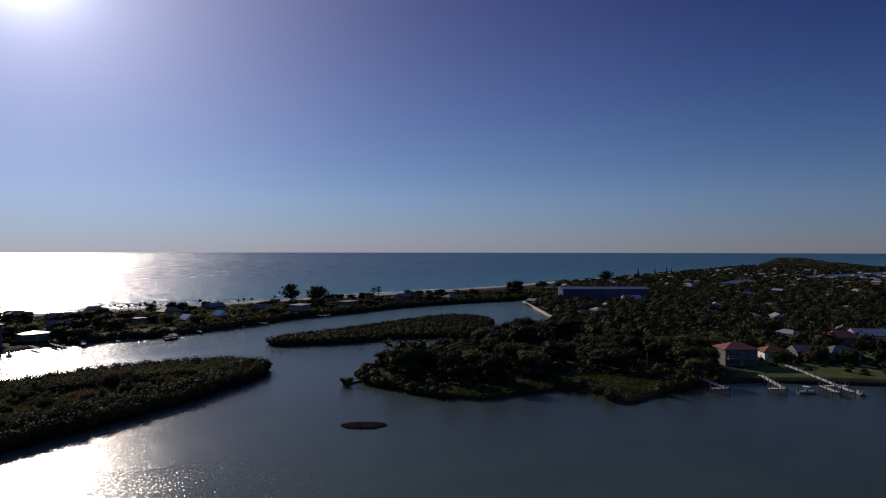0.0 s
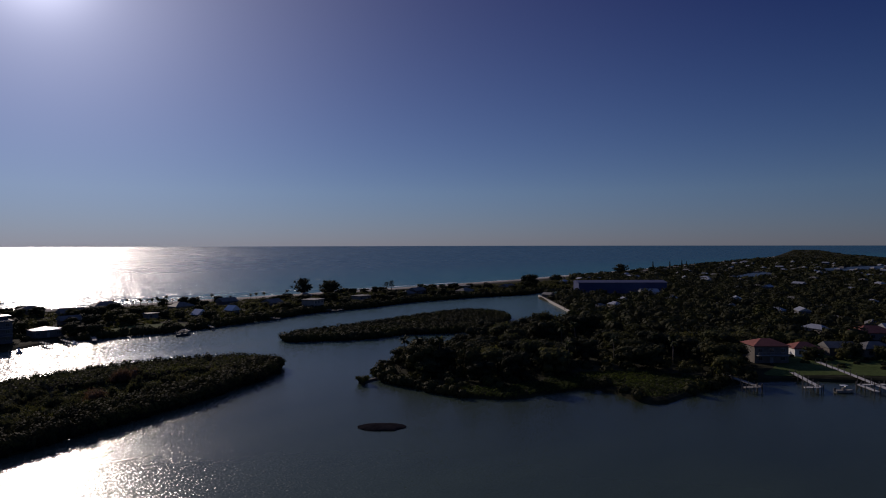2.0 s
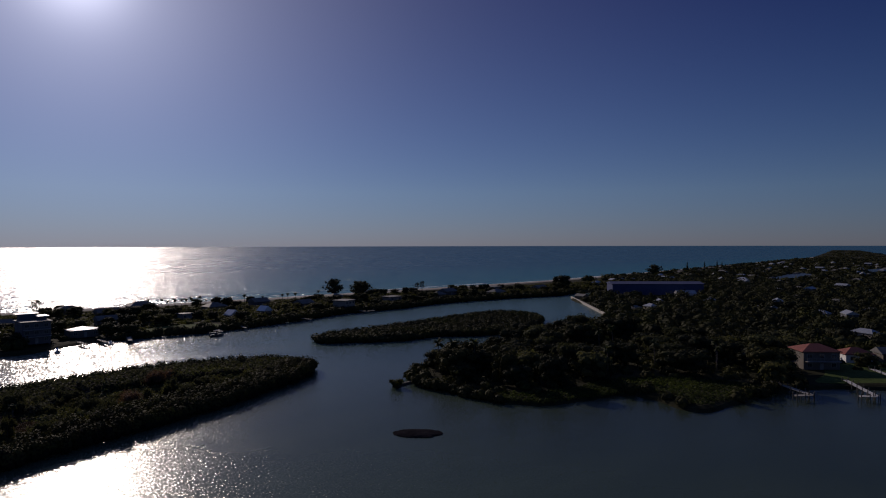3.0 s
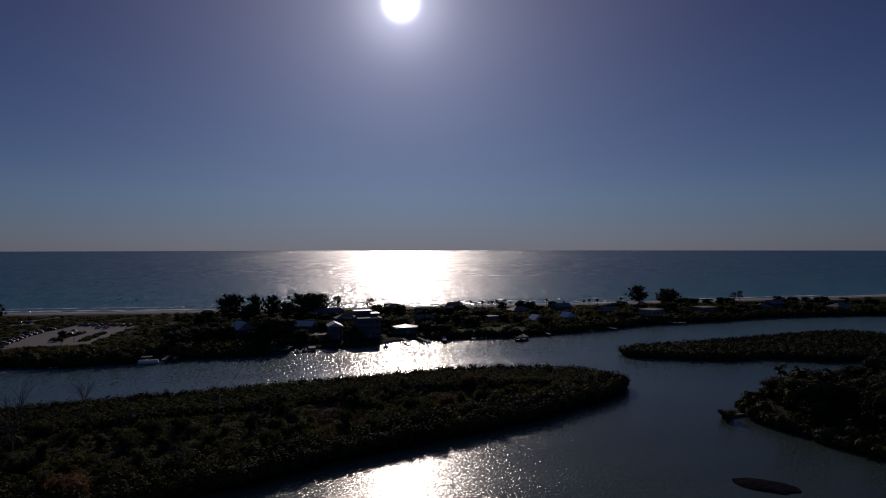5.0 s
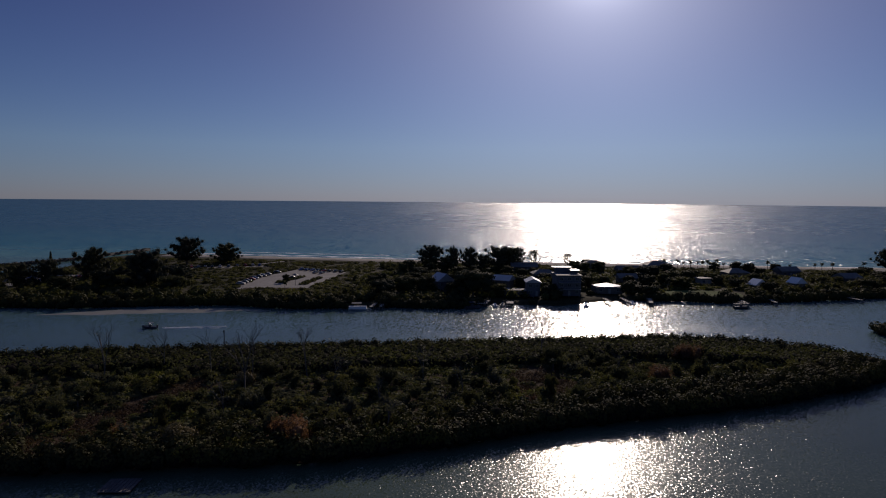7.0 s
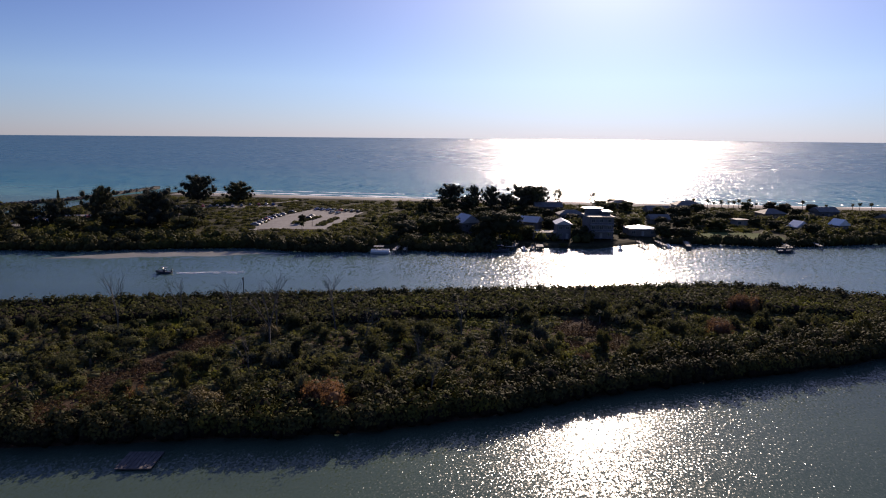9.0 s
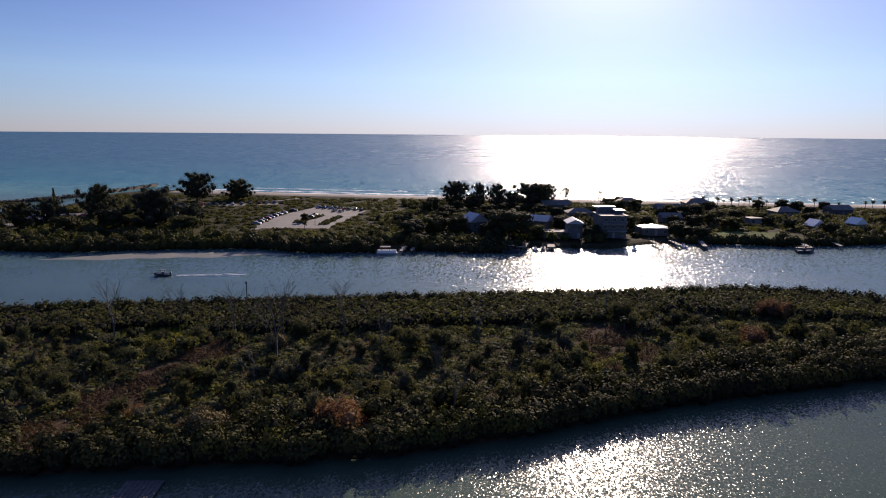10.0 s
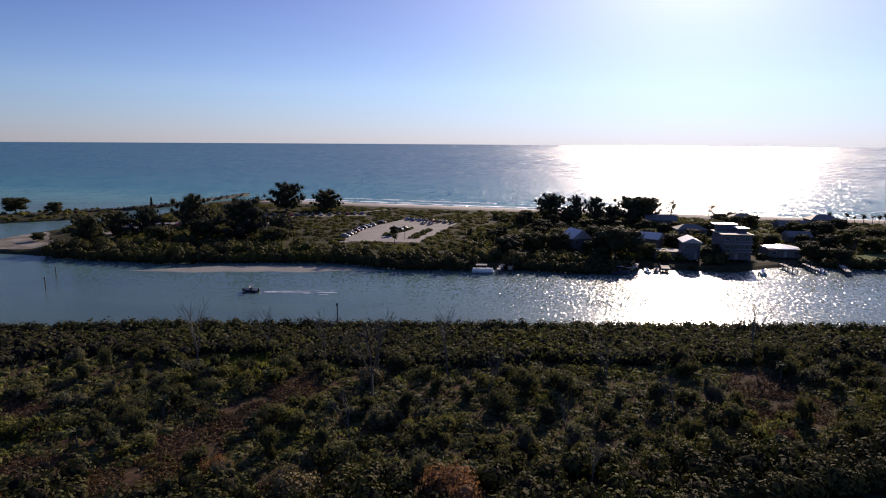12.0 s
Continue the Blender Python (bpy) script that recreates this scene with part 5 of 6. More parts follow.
def house(x, y, turn, w, d, storeys, kind, wall_mat, roof_mat, label, z=1.15, pitch=0.45, stilts=0.0, group="", category="house", name="house", windows=True, balcony=False):
    ob = holder(name, label, category, group)
    h = 2.9 * storeys
    bm = bmesh.new()
    box(bm, 0, 0, stilts - 0.3, w, d, h + 0.3)
    if kind.startswith("gable"):
        # the gable ends close the roof space
        a, b = (w / 2, d / 2) if kind == "gable" else (d / 2, w / 2)
        top = (b + 0.6) * pitch * (b / (b + 0.6))
        pts = [(-a, -b, 0), (-a, b, 0), (-a, 0, top), (a, -b, 0), (a, b, 0), (a, 0, top)]
        if kind == "gable_y":
            pts = [(-q, p, r) for p, q, r in pts]
        v = [bm.verts.new((p, q, r + stilts + h - 0.01)) for p, q, r in pts]
        for f in ((0, 2, 1), (3, 4, 5), (0, 3, 5, 2), (1, 2, 5, 4)):
            bm.faces.new([v[i] for i in f])
    part("wall", bm, wall_mat, ob)
    part("roof", roof_mesh(kind, w, d, stilts + h, pitch, 0.6), roof_mat, ob)
    if stilts:
        for px in (-0.45, 0, 0.45):
            for py in (-0.45, 0.45):
                bm = bmesh.new()
                box(bm, px * w, py * d, -0.8, 0.35, 0.35, stilts + 0.8)
                part("stilt", bm, wall_mat, ob)
    if windows:
        count = max(2, int(w // 3.2))
        for s in range(storeys):
            for i in range(count):
                cx = (i + 0.5) / count * w - w / 2
                if s == 0 and i == count // 2:
                    bm = bmesh.new()
                    box(bm, cx, -d / 2 - 0.03, stilts, 1.1, 0.1, 2.1, bevel=0.02)
                    part("door", bm, TRIM, ob)
                else:
                    window_part(ob, cx, -d / 2, stilts + s * 2.9 + 0.9, 1.5, 1.35, -1)
    if balcony:
        for s in range(1, storeys):
            bm = bmesh.new()
            box(bm, 0, -d / 2 - 0.9, stilts + s * 2.9 - 0.15, w * 0.94, 1.8, 0.18)
            bal = part("balcony", bm, TRIM, ob)
            bm = bmesh.new()
            box(bm, 0, -d / 2 - 1.75, stilts + s * 2.9 + 0.95, w * 0.94, 0.08, 0.08)
            for i in range(9):
                box(bm, (i / 8 - 0.5) * w * 0.92, -d / 2 - 1.75, stilts + s * 2.9, 0.06, 0.06, 0.95)
            part("railing", bm, TRIM, bal)
    ob.matrix_world = pose(x, y, z + rise(x, y), 0, 0, turn)
    return ob


def build_houses():
    H = STRIP_HOUSES
    house(*H[0], 2, "gable_y", GREYWALL, METALROOF, "blue-grey waterfront house with a bright metal gable roof", pitch=0.7, group="waterfront houses")
    house(*H[1], 2, "gable", TANWALL, METALROOF, "tan waterfront house with a bright metal roof under trees", group="waterfront houses")
    house(*H[2], 1, "flat", TANWALL, PLANK, "low flat-roofed tan boathouse by the channel", group="waterfront houses", name="boathouse", category="boathouse")
    house(*H[3], 2, "gable_y", GREYWALL, METALROOF, "narrow grey gabled house at the water's edge", group="waterfront houses", stilts=1.0)
    big = house(*H[4], 3, "flat", GREYWALL, SHINGLE, "tall grey three-storey stilt house with balconies and flat bright roof", stilts=0.9, group="waterfront houses", balcony=True)
    bm = bmesh.new()
    box(bm, 3.2, 2, 9.8, 3.4, 6.0, 1.6)
    part("roof_room", bm, GREYWALL, big)
    bm = bmesh.new()
    box(bm, -1.4, 5.0, 9.8, 5.6, 3.6, 2.5)
    part("roof_room", bm, GREYWALL, big)
    bm = bmesh.new()
    box(bm, -1.2, 5.4, 12.3, 8.6, 4.6, 0.22)
    part("upper_roof", bm, PALEROOF, big)
    bm = bmesh.new()
    box(bm, 3.6, 1.4, 11.4, 4.2, 6.4, 0.2)
    part("upper_roof", bm, PALEROOF, big)
    house(*H[5], 1, "fan", TANWALL, PALEROOF, "low round house with a pale fan-shaped metal roof", group="waterfront houses", stilts=0.5, pitch=0.2)
    looks = [("hip", CREAM, SHINGLE, "cream"), ("gable", TANWALL, SHINGLE, "tan"), ("hip", TANWALL, SHINGLE, "tan"), ("gable", GREYWALL, SHINGLE, "grey"), ("flat", CREAM, SHINGLE, "cream")]
    for n, h in enumerate(H[6:]):
        kind, wall, roof, word = looks[n % 5]
        st = 2 if n == 9 else 1
        if n in (2, 3):
            kind, roof = "gable_y", PALEROOF
        house(*h, st, kind, wall, roof, pitch=0.75 if n in (2, 3) else 0.45, label="%s beach house with a %s roof among scrub" % (word, "pale metal" if roof == PALEROOF else "grey shingle"), group="strip houses")
    M = MAIN_HOUSES
    house(*M[0], 2, "hip", TANWALL, REDTILE, "two-storey tan villa with a red tiled hip roof behind the docks", group="mainland houses", pitch=0.38, balcony=True)
    house(*M[1], 1, "hip", WHITE, REDTILE, "low white house with a red tiled roof", group="mainland houses")
    house(*M[2], 1, "gable", TANWALL, SHINGLE, "tan low house with a grey shingle roof on the lawn", group="mainland houses")
    house(*M[3], 1, "hip", CREAM, SHINGLE, "cream house with a grey shingle roof on the lawn", group="mainland houses")
    house(*M[4], 1, "hip", CREAM, REDTILE, "cream house with a dull red roof among trees", group="mainland houses")
    house(*M[5], 1, "gable", WHITE, METALROOF, "long white house with a pale roof", group="mainland houses")
    house(*M[6], 1, "gable", TANWALL, SHINGLE, "small tan house half hidden in the wood", group="mainland houses")
    # the long hall and its annexe
    hall = house(460.5, 294.3, -40.8, 72, 22, 3, "gable", BLUEROOF, BLUEROOF, "long pale-blue metal hall beyond the wood", name="hall", category="hall", pitch=0.12, windows=False)
    for i in range(7):
        bm = bmesh.new()
        box(bm, -33 + i * 11, -11.06, -0.2, 3.6, 0.16, 4.0, bevel=0.03)
        part("roller_door", bm, BLUEROOF, hall)
    house(450.8, 260.5, -40, 13, 9, 1, "gable", WHITE, METALROOF, "small white annexe with a bright roof by the hall", group="mainland houses")
    bodies = {}
    for n, h in enumerate(FAR_HOUSES):
        kind, wall, roof, word = looks[n % 5]
        if n % 5 in (0, 3):
            roof = METALROOF
        key = (n % 5, n % 2)
        if key not in bodies:
            bodies[key] = house(0, 0, 0, 14 + 3 * (n % 2), 9, 1 + (n % 10 == 3), kind, wall, roof, "%s house among the distant trees" % word, group="distant houses", windows=n % 2 == 0)
            ob = bodies[key]
        else:
            ob = copy_thing(bodies[key], Matrix())
        ob.matrix_world = pose(h[0], h[1], 1.15, 0, 0, h[2]) @ Matrix.Diagonal((0.62, 0.62, 0.7, 1))


# ---- docks and boats ----
def dock(line, width, label, lift=1.4, pilings=True, group="docks", planks=None):
    """A plank pier along a line of the plan, on round piles."""
    ob = holder("dock", label, "dock", group)
    for (ax, ay), (bx, by) in zip(line, line[1:]):
        ln = math.hypot(bx - ax, by - ay)
        ang = math.atan2(by - ay, bx - ax)
        n = max(3, int(ln / 1.2))
        bm = bmesh.new()
        for i in range(n):
            f = (i + 0.5) / n
            box(bm, ax + (bx - ax) * f, ay + (by - ay) * f, lift, ln / n * 0.93, width, 0.07, ang)
        box(bm, (ax + bx) / 2, (ay + by) / 2, lift - 0.18, ln, width * 0.5, 0.17, ang)
        part("deck", bm, planks or PLANK, ob)
        if pilings:
            for i in range(max(2, int(ln / 3.5)) + 1):
                f = i / max(2, int(ln / 3.5))
                for s in (-1, 1):
                    bm = bmesh.new()
                    px = ax + (bx - ax) * f - s * math.sin(ang) * width * 0.55
                    py = ay + (by - ay) * f + s * math.cos(ang) * width * 0.55
                    rod(bm, (px, py, -1.0), (px, py, lift + 0.9), 0.13, 0.12, 7)
                    part("piling", bm, DEADWOOD, ob)
    return ob


def hull_mesh(ln, beam, side):
    """A planing hull: pointed bow, flared sides, a square stern."""
    bm = bmesh.new()
    rows = []
    for k in range(9):
        f = k / 8
        w = beam / 2 * (1.0 if f < 0.55 else math.cos((f - 0.55) / 0.45 * math.pi / 2) ** 0.75)
        w = max(w, 0.02)
        x = -ln / 2 + ln * f
        up = side * (1 + 0.35 * f * f)
        rows.append([bm.verts.new(p) for p in ((x, -w, up), (x, -w * 0.82, 0.0), (x, 0, -0.3 + 0.25 * f ** 3), (x, w * 0.82, 0.0), (x, w, up), (x, w * 0.85, up * 0.86), (x, -w * 0.85, up * 0.86))])
    for a, b in zip(rows, rows[1:]):
        for i in range(7):
            bm.faces.new((a[i], b[i], b[(i + 1) % 7], a[(i + 1) % 7]))
    bm.faces.new(rows[0])
    bm.faces.new(rows[-1][::-1])
    return bm


def motor_boat(at, ln, label, top=True, canvas=None, group="boats", paint=None):
    ob = holder("motor_boat", label, "boat", group)
    part("hull", hull_mesh(ln, ln * 0.34, ln * 0.12), paint or GELCOAT, ob)
    bm = bmesh.new()
    box(bm, -0.05 * ln, 0, ln * 0.1, ln * 0.14, ln * 0.14, ln * 0.15, bevel=0.05)
    con = part("console", bm, paint or GELCOAT, ob)
    bm = bmesh.new()
    box(bm, 0.03 * ln, 0, ln * 0.25, 0.05, ln * 0.13, ln * 0.07)
    part("windscreen", bm, GLASS, con)
    bm = bmesh.new()
    box(bm, -ln * 0.52, 0, 0.1, 0.5, 0.4, 1.1, bevel=0.08)
    part("outboard_motor", bm, DARKMETAL, ob)
    if top:
        for sx in (-0.16, 0.06):
            for sy in (-0.09, 0.09):
                bm = bmesh.new()
                rod(bm, (sx * ln, sy * ln, ln * 0.1), (sx * ln, sy * ln, ln * 0.36), 0.04)
                part("strut", bm, DARKMETAL, ob)
        bm = bmesh.new()
        box(bm, -0.05 * ln, 0, ln * 0.36, ln * 0.34, ln * 0.26, 0.1, bevel=0.03)
        part("canopy", bm, canvas or CANVAS, ob)
    ob.matrix_world = at
    return ob


def pontoon_boat(at):
    ob = holder("pontoon_boat", "white pontoon boat with a canopy moored at the dock", "boat", "boats")
    for s in (-1, 1):
        bm = bmesh.new()
        rod(bm, (-3.6, s * 0.95, 0.1), (3.2, s * 0.95, 0.1), 0.36, 0.36, 10)
        rod(bm, (3.2, s * 0.95, 0.1), (4.0, s * 0.95, 0.25), 0.36, 0.05, 10)
        part("pontoon", bm, METALROOF, ob)
    bm = bmesh.new()
    box(bm, 0, 0, 0.5, 7.2, 2.6, 0.15, bevel=0.03)
    part("deck", bm, GELCOAT, ob)
    for sx, sy, lx, ly in ((0, -1.25, 6.8, 0.08), (0, 1.25, 6.8, 0.08), (-3.4, 0, 0.08, 2.4), (3.4, 0, 0.08, 2.4)):
        bm = bmesh.new()
        box(bm, sx, sy, 0.65, lx, ly, 0.75)
        part("fence_panel", bm, GELCOAT, ob)
    for sx in (-2.0, 1.0):
        for sy in (-1.15, 1.15):
            bm = bmesh.new()
            rod(bm, (sx, sy, 0.6), (sx, sy, 2.6), 0.04)
            part("strut", bm, DARKMETAL, ob)
    bm = bmesh.new()
    box(bm, -0.5, 0, 2.6, 3.8, 2.5, 0.1, bevel=0.03)
    part("canopy", bm, CANVAS, ob)
    ob.matrix_world = at


def build_docks():
    dock([(201, 82.6), (189.6, 63.6), (185.5, 66.1)], 1.6, "weathered plank dock running out from the lawn")
    dock([(217.6, 65.6), (201.5, 52.1), (198.4, 55.1)], 1.5, "pale plank dock with a boat lift", planks=PALEPLANK)
    dock([(243, 67), (226.9, 51.5), (211.9, 37.5)], 1.6, "long pale plank dock with many pilings", planks=PALEPLANK)
    dock([(220, 41.2), (213.8, 46.2), (207.8, 40)], 1.4, "plank dock head with boat slips and pilings", planks=PALEPLANK)
    motor_boat(pose(206.6, 47.6, 0.1, 0, 0, -42), 5.2, "white motor boat with a mast-like antenna moored off the dock", canvas=GELCOAT, paint=PLANK)
    motor_boat(pose(217, 37.1, 0.1, 0, 0, 40), 4.8, "small weathered motor boat in a dock slip", False, paint=PLANK)
    dock([(-47.6, 268), (-47.6, 258.5)], 1.6, "plank dock with tall pilings on the channel bank")
    dock([(-44.4, 268), (-44.0, 260)], 1.2, "narrow plank dock beside moored pontoon boat")
    pontoon_boat(pose(-53, 258.6, 0.1, 0, 0, 8))
    dock([(48, 296), (49.5, 285)], 1.6, "plank dock in front of the round house")
    dock([(56, 298), (57, 287)], 1.6, "plank dock in front of the round house")
    dock([(68, 300), (66, 286)], 1.8, "dark plank dock running into the channel")
    dock([(107.2, 302.5), (106.3, 289.4), (100.4, 288.5)], 1.6, "plank dock with a boat lift on the channel")
    motor_boat(pose(102.4, 285.5, 0.2, 0, 0, 12), 6.5, "small dark motor boat moored at a channel dock", True, paint=DARKHULL)
    dock([(120.9, 305.3), (119.9, 295.3)], 1.4, "short plank dock by the channel houses")
    dock([(158.2, 317.3), (161.3, 308.2)], 1.5, "short plank dock by the channel houses")
    dock([(203.3, 334.1), (206.5, 325), (212.6, 326.1)], 1.5, "plank dock with a side arm by the channel houses")
    dock([(-2, 282), (-3, 274), (-9, 273)], 1.5, "plank dock with boat lifts under trees")
    dock([(7, 281), (7, 275)], 3.0, "broad plank landing in front of the boathouse")
    motor_boat(pose(-8, 268.5, 0.2, 0, 0, 25), 6.8, "dark motor boat on a lift by the wooded bank", True, paint=DARKHULL)
    motor_boat(pose(4, 276, 0.3, 0, 0, 80), 5.5, "small weathered skiff at the landing", False, paint=PLANK)
    motor_boat(pose(59, 290, 0.1, 0, 0, 95), 5.5, "small white boat by the dock", False)
    motor_boat(pose(38.5, 281, 0.2, 0, 0, 90), 6.0, "white boat beside the stilt house", False)
    motor_boat(pose(-13.5, 271, 0.2, 0, 0, 30), 5.6, "small white boat moored under the wooded bank", False)
    motor_boat(pose(0.8, 274.5, 0.2, 0, 0, 100), 5.0, "small white boat beside the plank dock", False)
    # floating raft by the near island
    ob = holder("raft", "weathered plank raft floating off the island's shore", "raft")
    for k in range(8):
        bm = bmesh.new()
        box(bm, -2.1 + k * 0.6, 0, 0.12, 0.54, 4.6, 0.14)
        part("plank", bm, OLDPLANK, ob)
    for s in (-1.8, 1.8):
        bm = bmesh.new()
        rod(bm, (-2.3, s, 0.0), (2.3, s, 0.0), 0.24, 0.24, 8)
        part("float", bm, DARKMETAL, ob)
    ob.matrix_world = pose(-52.8, 102.2, 0.05, 0, 0, 8)
    # the boat under way and its wake
    motor_boat(pose(-113.5, 213.8, 0.1, 0, -3, 192), 4.8, "dark motor boat with a canopy under way in the channel", paint=DARKHULL)
    ribbon("wake", [(-109.5 + 0.9 * k, 214.6 + 0.19 * k) for k in range(24)], 0.4, 0.1, FOAM, "white wake behind the motor boat", "wake", 0.5, 0.5, 0.3)
    for s in (-1, 1):
        ribbon("wake", [(-109.0 + 1.0 * k, 214.7 + 0.2 * k + s * (0.6 + 0.09 * k)) for k in range(20)], 0.2, 0.08, FOAM, "thin diverging wake line", "wake", 0.3, 0.7, 0.3)
    # channel markers
    for x, y, h in ((-172.9, 201.6, 3.6), (-182.6, 215.3, 4.2), (-74, 184.5, 6.6), (33.7, 266.0, 3.4), (-16, 250, 2.6)):
        ob = holder("channel_marker", "dark wooden channel marker post standing in the water", "marker", "channel markers")
        bm = bmesh.new()
        rod(bm, (0, 0, -1.5), (0, 0, h), 0.16, 0.13, 8)
        part("post", bm, DEADWOOD, ob)
        bm = bmesh.new()
        box(bm, 0, -0.18, h - 0.7, 0.5, 0.05, 0.5, bevel=0.02)
        part("board", bm, WHITE if x == -182.6 else OLDPLANK, ob)
        ob.matrix_world = pose(x, y, 0)


# ---- car parks ----
def car_meshes():
    prof = [(-2.2, 0.35), (-2.25, 0.75), (-2.05, 0.95), (-1.0, 1.0), (0.9, 0.98), (2.05, 0.82), (2.25, 0.6), (2.2, 0.35)]
    cabin = [(-1.75, 0.95), (-1.25, 1.42), (0.25, 1.46), (1.05, 0.97)]
    out = []
    for pts, w in ((prof, 0.88), (cabin, 0.76)):
        bm = bmesh.new()
        rows = [[bm.verts.new((x, s * w * (0.86 if pts is cabin and z > 1.2 else 1), z)) for x, z in pts] for s in (-1, 1)]
        n = len(pts)
        for i in range(n):
            j = (i + 1) % n
            bm.faces.new((rows[0][i], rows[0][j], rows[1][j], rows[1][i]))
        bm.faces.new(rows[0][::-1])
        bm.faces.new(rows[1])
        bmesh.ops.bevel(bm, geom=list(bm.edges), offset=0.05, segments=1, affect="EDGES")
        out.append(bm)
    return out


def build_cars():
    shapes = []
    words = ("white", "silver", "black", "red", "blue")
    for k in range(5):
        ob = holder("car", "%s car parked on the paving" % words[k], "car", "parked cars")
        body, cabin = car_meshes()
        part("body", body, CARPAINT[k], ob)
        part("cabin", cabin, GLASS, ob, "dark glazed cabin")
        bm = bmesh.new()
        box(bm, -0.5, 0, 1.44, 1.3, 1.24, 0.05, bevel=0.02)
        part("roof_panel", bm, CARPAINT[k], ob)
        for sx in (-1.35, 1.35):
            for sy in (-0.82, 0.82):
                bm = bmesh.new()
                rod(bm, (sx, sy - 0.1, 0.33), (sx, sy + 0.1, 0.33), 0.33, 0.33, 12)
                w = part("wheel", bm, RUBBER, ob)
                bm = bmesh.new()
                rod(bm, (sx, sy - 0.11, 0.33), (sx, sy + 0.11, 0.33), 0.17, 0.17, 8)
                part("rim", bm, METALROOF, w)
        shapes.append(ob)
    rng = np.random.default_rng(8)
    spots = []
    for f in np.linspace(0.08, 0.95, 12):
        if rng.uniform() < 0.3:
            continue
        spots.append((-124 - 3 * math.sin(f * 3) + 5 * max(0, f - 0.5), 308 + 70 * f, 1.42, 8))
    for f in np.linspace(0.05, 0.95, 8):
        if rng.uniform() < 0.85:
            spots.append((-117 + 29 * f, 380 - 8 * f, 1.42, 80))
    spots += [(-103, 366, 1.42, 78), (-99, 365, 1.42, 78), (-108, 340, 1.42, 5)]
    for f in np.linspace(0, 1, 13):
        spots.append((-197 + 48 * f, 374 + 24 * f + 2 * math.sin(9 * f), 1.42, 118))
    for k in range(16):
        spots.append((-239 + 3.4 * (k % 8) + 0.8 * (k // 8), 302 + 15 * (k // 8) + 1.2 * (k % 8), 1.42, 70))
    spots += [(-176, 344, 1.42, 60), (-170, 337, 1.42, 60)]
    for n, (x, y, z, a) in enumerate(spots):
        k = int(rng.choice(5, p=(0.16, 0.2, 0.34, 0.13, 0.17)))
        at = pose(x, y, z - 0.16, 0, 0, a + rng.uniform(-4, 4) + 180 * (n % 2))
        if n < 5:
            shapes[n].matrix_world = at
        else:
            copy_thing(shapes[k], at)


def build_car_parks():
    sheet("car_park", LOT, 1.26, PAVING, "pale paved car park behind the beach", "car park")
    sheet("car_park_small", LOT_SMALL, 1.26, PAVING, "small pale paved patch behind the beach", "car park")
    sheet("car_park_west", LOT_WEST, 1.26, PAVING, "pale paved car park by the inlet", "car park")
    sheet("lane", LANE, 1.262, ASPHALT, "dark lane with parked cars", "road")
    sheet("lawn", LAWN_AREA, 1.264, LAWN, "green lawn behind the channel docks", "lawn")
    rng = np.random.default_rng(17)
    for poly in ([(-111, 322), (-107, 322), (-103, 350), (-106, 350)], [(-97, 318), (-93, 318), (-93, 346), (-96, 346)], [(-118, 300), (-92, 304), (-92, 307), (-118, 303)]):
        ob = sheet("planting_bed", poly, 1.32, SOIL, "low planting bed in the car park", "planting bed")
    blobs = [(x, y, 1.4, r, r, 0.7) for poly in ([(-111, 322), (-107, 322), (-103, 350), (-106, 350)], [(-97, 318), (-93, 318), (-93, 346), (-96, 346)]) for x, y in scatter(rng, 30, poly, lambda x, y: True, 1.6) for r in [rng.uniform(0.6, 1.1)]]
    thing("bed_shrubs", leaf_cloud("bed_shrubs", blobs, 60, 0.3, LEAF_OLIVE, rng), "low shrubs in the car park beds", "shrubs", kind="stuff")
    # a lamp with a broad shade and a small tree
    ob = holder("lamp_post", "dark lamp post with a broad flat head in the car park", "lamp post")
    bm = bmesh.new()
    rod(bm, (0, 0, 0), (0, 0, 5.2), 0.12, 0.09, 8)
    part("post", bm, DARKMETAL, ob)
    bm = bmesh.new()
    rod(bm, (0, 0, 5.1), (0, 0, 5.8), 1.7, 0.3, 10)
    part("head", bm, DARKMETAL, ob)
    ob.matrix_world = pose(-97.5, 315, 1.3)
    plant("young_tree", "small dark tree in the car park bed", "tree", *broad_tree(260, 4.2, 1.9, LEAF_OAK, 420, 0.3), BARK, pose(-106, 325, 1.3))
    # boardwalk to the beach
    ob = holder("boardwalk", "pale plank boardwalk over the dune to the beach", "boardwalk")
    bm = bmesh.new()
    for k in range(22):
        box(bm, 0, k * 0.9, 0.6, 1.6, 0.8, 0.08)
    part("deck", bm, PLANK, ob)
    ob.matrix_world = pose(-150, 406, 1.2, 0, 0, -25)


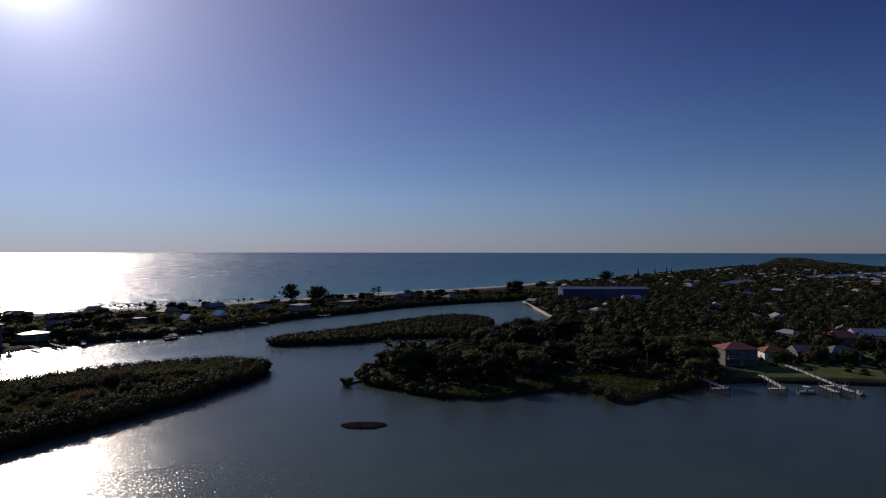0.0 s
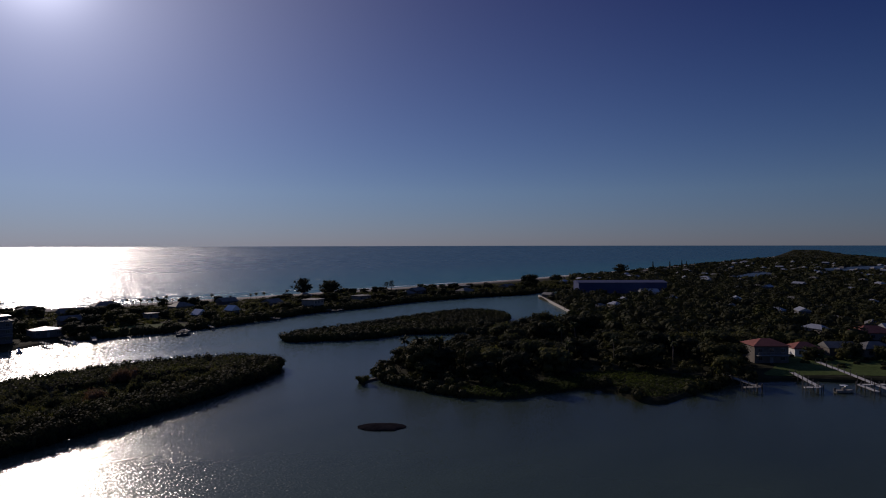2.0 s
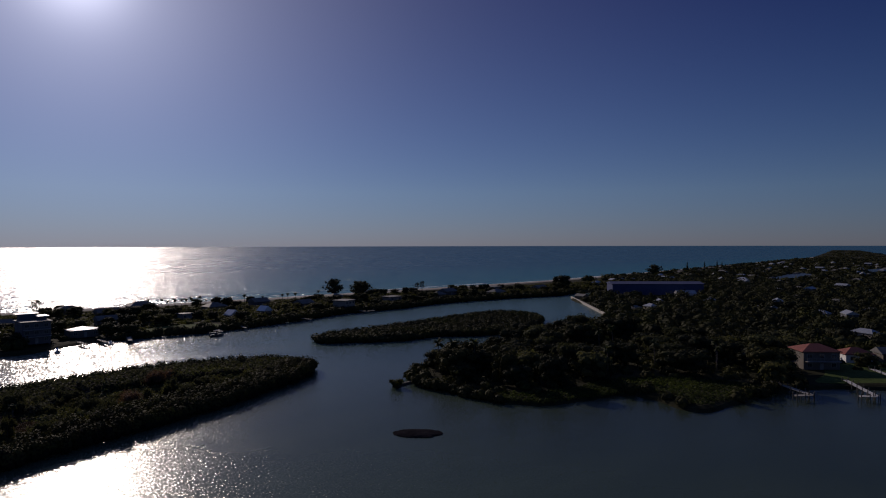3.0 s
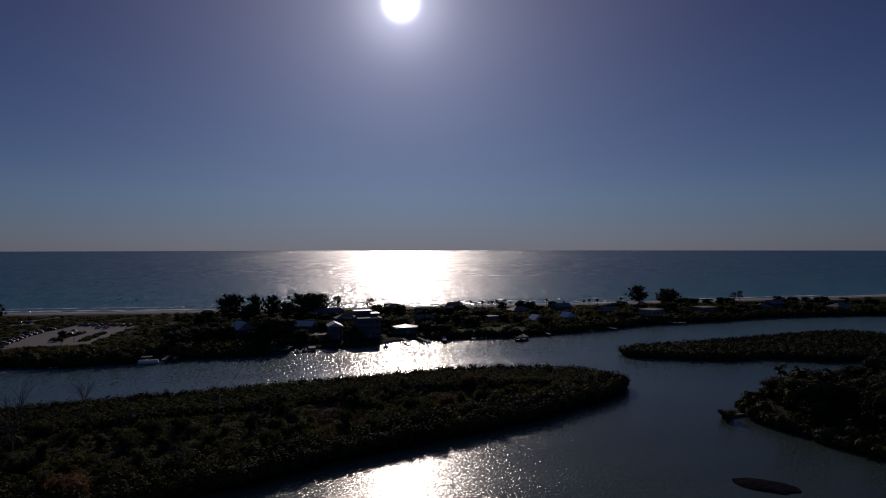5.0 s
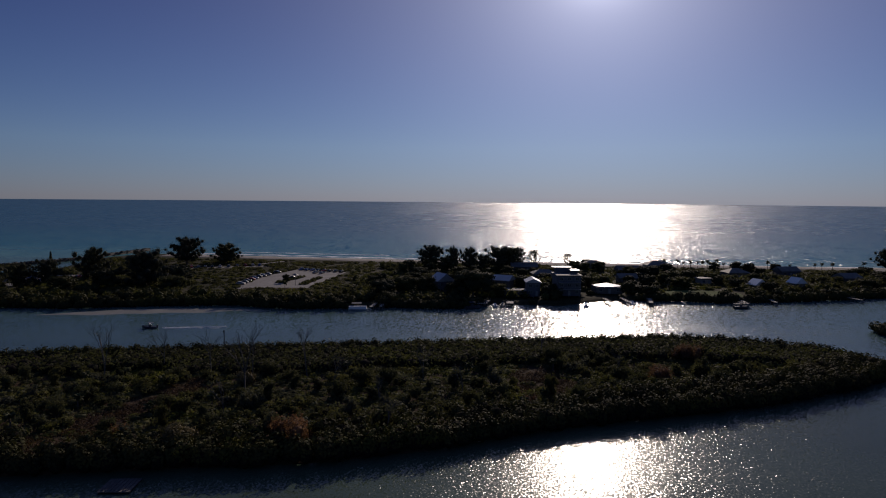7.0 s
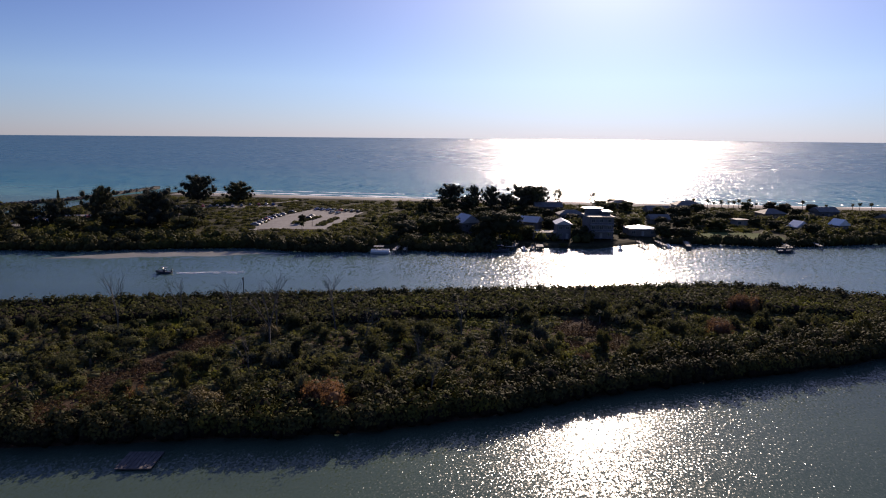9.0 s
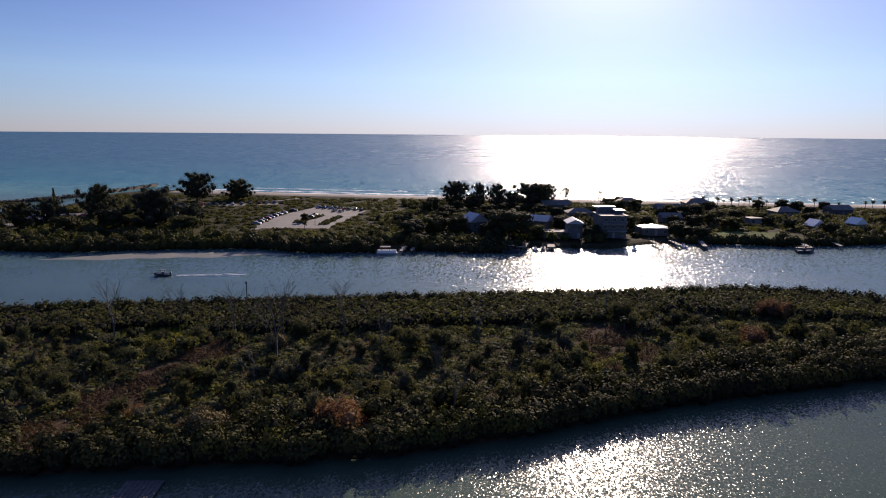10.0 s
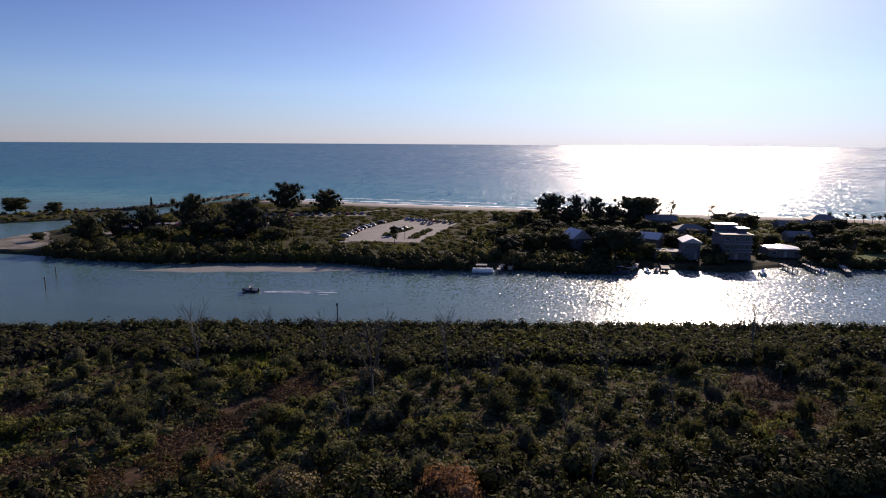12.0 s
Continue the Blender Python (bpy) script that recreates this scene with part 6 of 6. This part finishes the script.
# ---- inlet, jetties, small islets ----
def build_inlet():
    from_sea = curve_through([(-520, 190), (-400, 262), (-319, 315), (-294, 341), (-288, 362), (-300, 384), (-322, 377), (-348, 345), (-420, 300), (-540, 240)], 5)
    land("ground_inlet", from_sea, 1.0, SCRUB, "low rocky spit across the inlet", shore=3)
    rng = np.random.default_rng(41)

    def rocks(name, line, width, count, label):
        pts = curve_through(line, 12, False)
        verts, faces = [], []
        for k in range(count):
            i = int(rng.integers(len(pts) - 1))
            f = rng.uniform()
            x = pts[i][0] + (pts[i + 1][0] - pts[i][0]) * f + rng.normal(0, width * 0.28)
            y = pts[i][1] + (pts[i + 1][1] - pts[i][1]) * f + rng.normal(0, width * 0.28)
            s, b = rng.uniform(0.5, 1.1), len(verts)
            for v in ICO_V:
                w = v * s * rng.uniform(0.75, 1.1)
                verts.append((x + w[0], y + w[1], max(0.3, (1.5 if width < 8 else 1.0) - 0.06 * width + rng.uniform(0, 0.6)) + w[2] * 0.7))
            faces += [tuple(b + q for q in t) for t in ICO_F]
        thing(name, mesh_from(name, verts, faces, ROCK), label, "rocks", kind="stuff")
    ribbon("jetty_core", curve_through([(-312, 362), (-297, 394), (-289, 428), (-288, 470), (-287, 508)], 10, False), 4.2, 1.8, ROCK, "low rubble jetty reaching into the gulf", "jetty", 0.8, 0.3, 2.8)
    rocks("jetty_rocks", [(-312, 362), (-297, 394), (-289, 428), (-288, 470), (-287, 508)], 5.0, 420, "grey boulders piled along the jetty")
    rocks("shore_rocks", [(-350, 338), (-330, 352), (-300, 352), (-292, 345)], 14.0, 220, "grey boulders along the spit")
    blobs = [(x, y, 1.2, r, r, 0.9) for x, y in scatter(rng, 160, from_sea, lambda x, y: x > -430, 3) for r in [rng.uniform(0.8, 2.0)]]
    thing("spit_scrub", leaf_cloud("spit_scrub", blobs, 60, 0.4, LEAF_OLIVE, rng), "low scrub on the sandy spit", "scrub", kind="stuff")
    sheet("sand_flat", curve_through([(-262, 262), (-250, 250), (-232, 249), (-229, 262), (-246, 276), (-262, 290)], 4), 1.27, SANDFLAT, "bare sand at the tip of the strip", "sand")
    # oyster bar and mangrove clump off the mainland
    bm = bmesh.new()
    bmesh.ops.create_uvsphere(bm, u_segments=28, v_segments=12, radius=1.0)
    for v in bm.verts:
        k = 1 + 0.16 * noise.noise(v.co * 2.3)
        v.co = Vector((v.co.x * 5.6 * k, v.co.y * 3.2 * k, v.co.z * 0.5 + 0.1 * noise.noise(v.co * 6)))
    me = bpy.data.meshes.new("oyster_bar")
    bm.to_mesh(me)
    bm.free()
    me.materials.append(MUD)
    thing("oyster_bar", me, "dark low oyster bar just breaking the lagoon surface", "oyster bar", kind="structure", at=pose(88.1, 104.9, 0.0, 0, 0, -42))
    ribbon("causeway", [(109.4 + 0.9 * k, 146.6 + 0.26 * k) for k in range(10)], 2.0, 0.5, ROCK, "low stone causeway to the mangrove clump", "causeway", 0.4, 0.5, 1.0)
    wood, crown = shrub_kind(150, 2.2, 2.2, LEAF_MANGROVE, 700, 0.26)
    plant("mangrove_bush", "small mangrove clump at the end of a causeway", "bush", wood, crown, BARK, pose(109.9, 146.2, 0.2))
    # seawall of the far basin
    ribbon("seawall", [(387.8 - 8.3 * k, 319.1 - 10 * k) for k in range(11)], 1.4, 1.5, PLANK, "pale concrete seawall along the basin", "seawall", 0.1, 0.5, 1.8)
    for n, poly in enumerate(BAYS):
        sheet("bay", poly, 2.2, POND, "slate-blue bay water among the far woods", "water")


build_houses()
build_docks()
build_car_parks()
build_cars()
build_inlet()
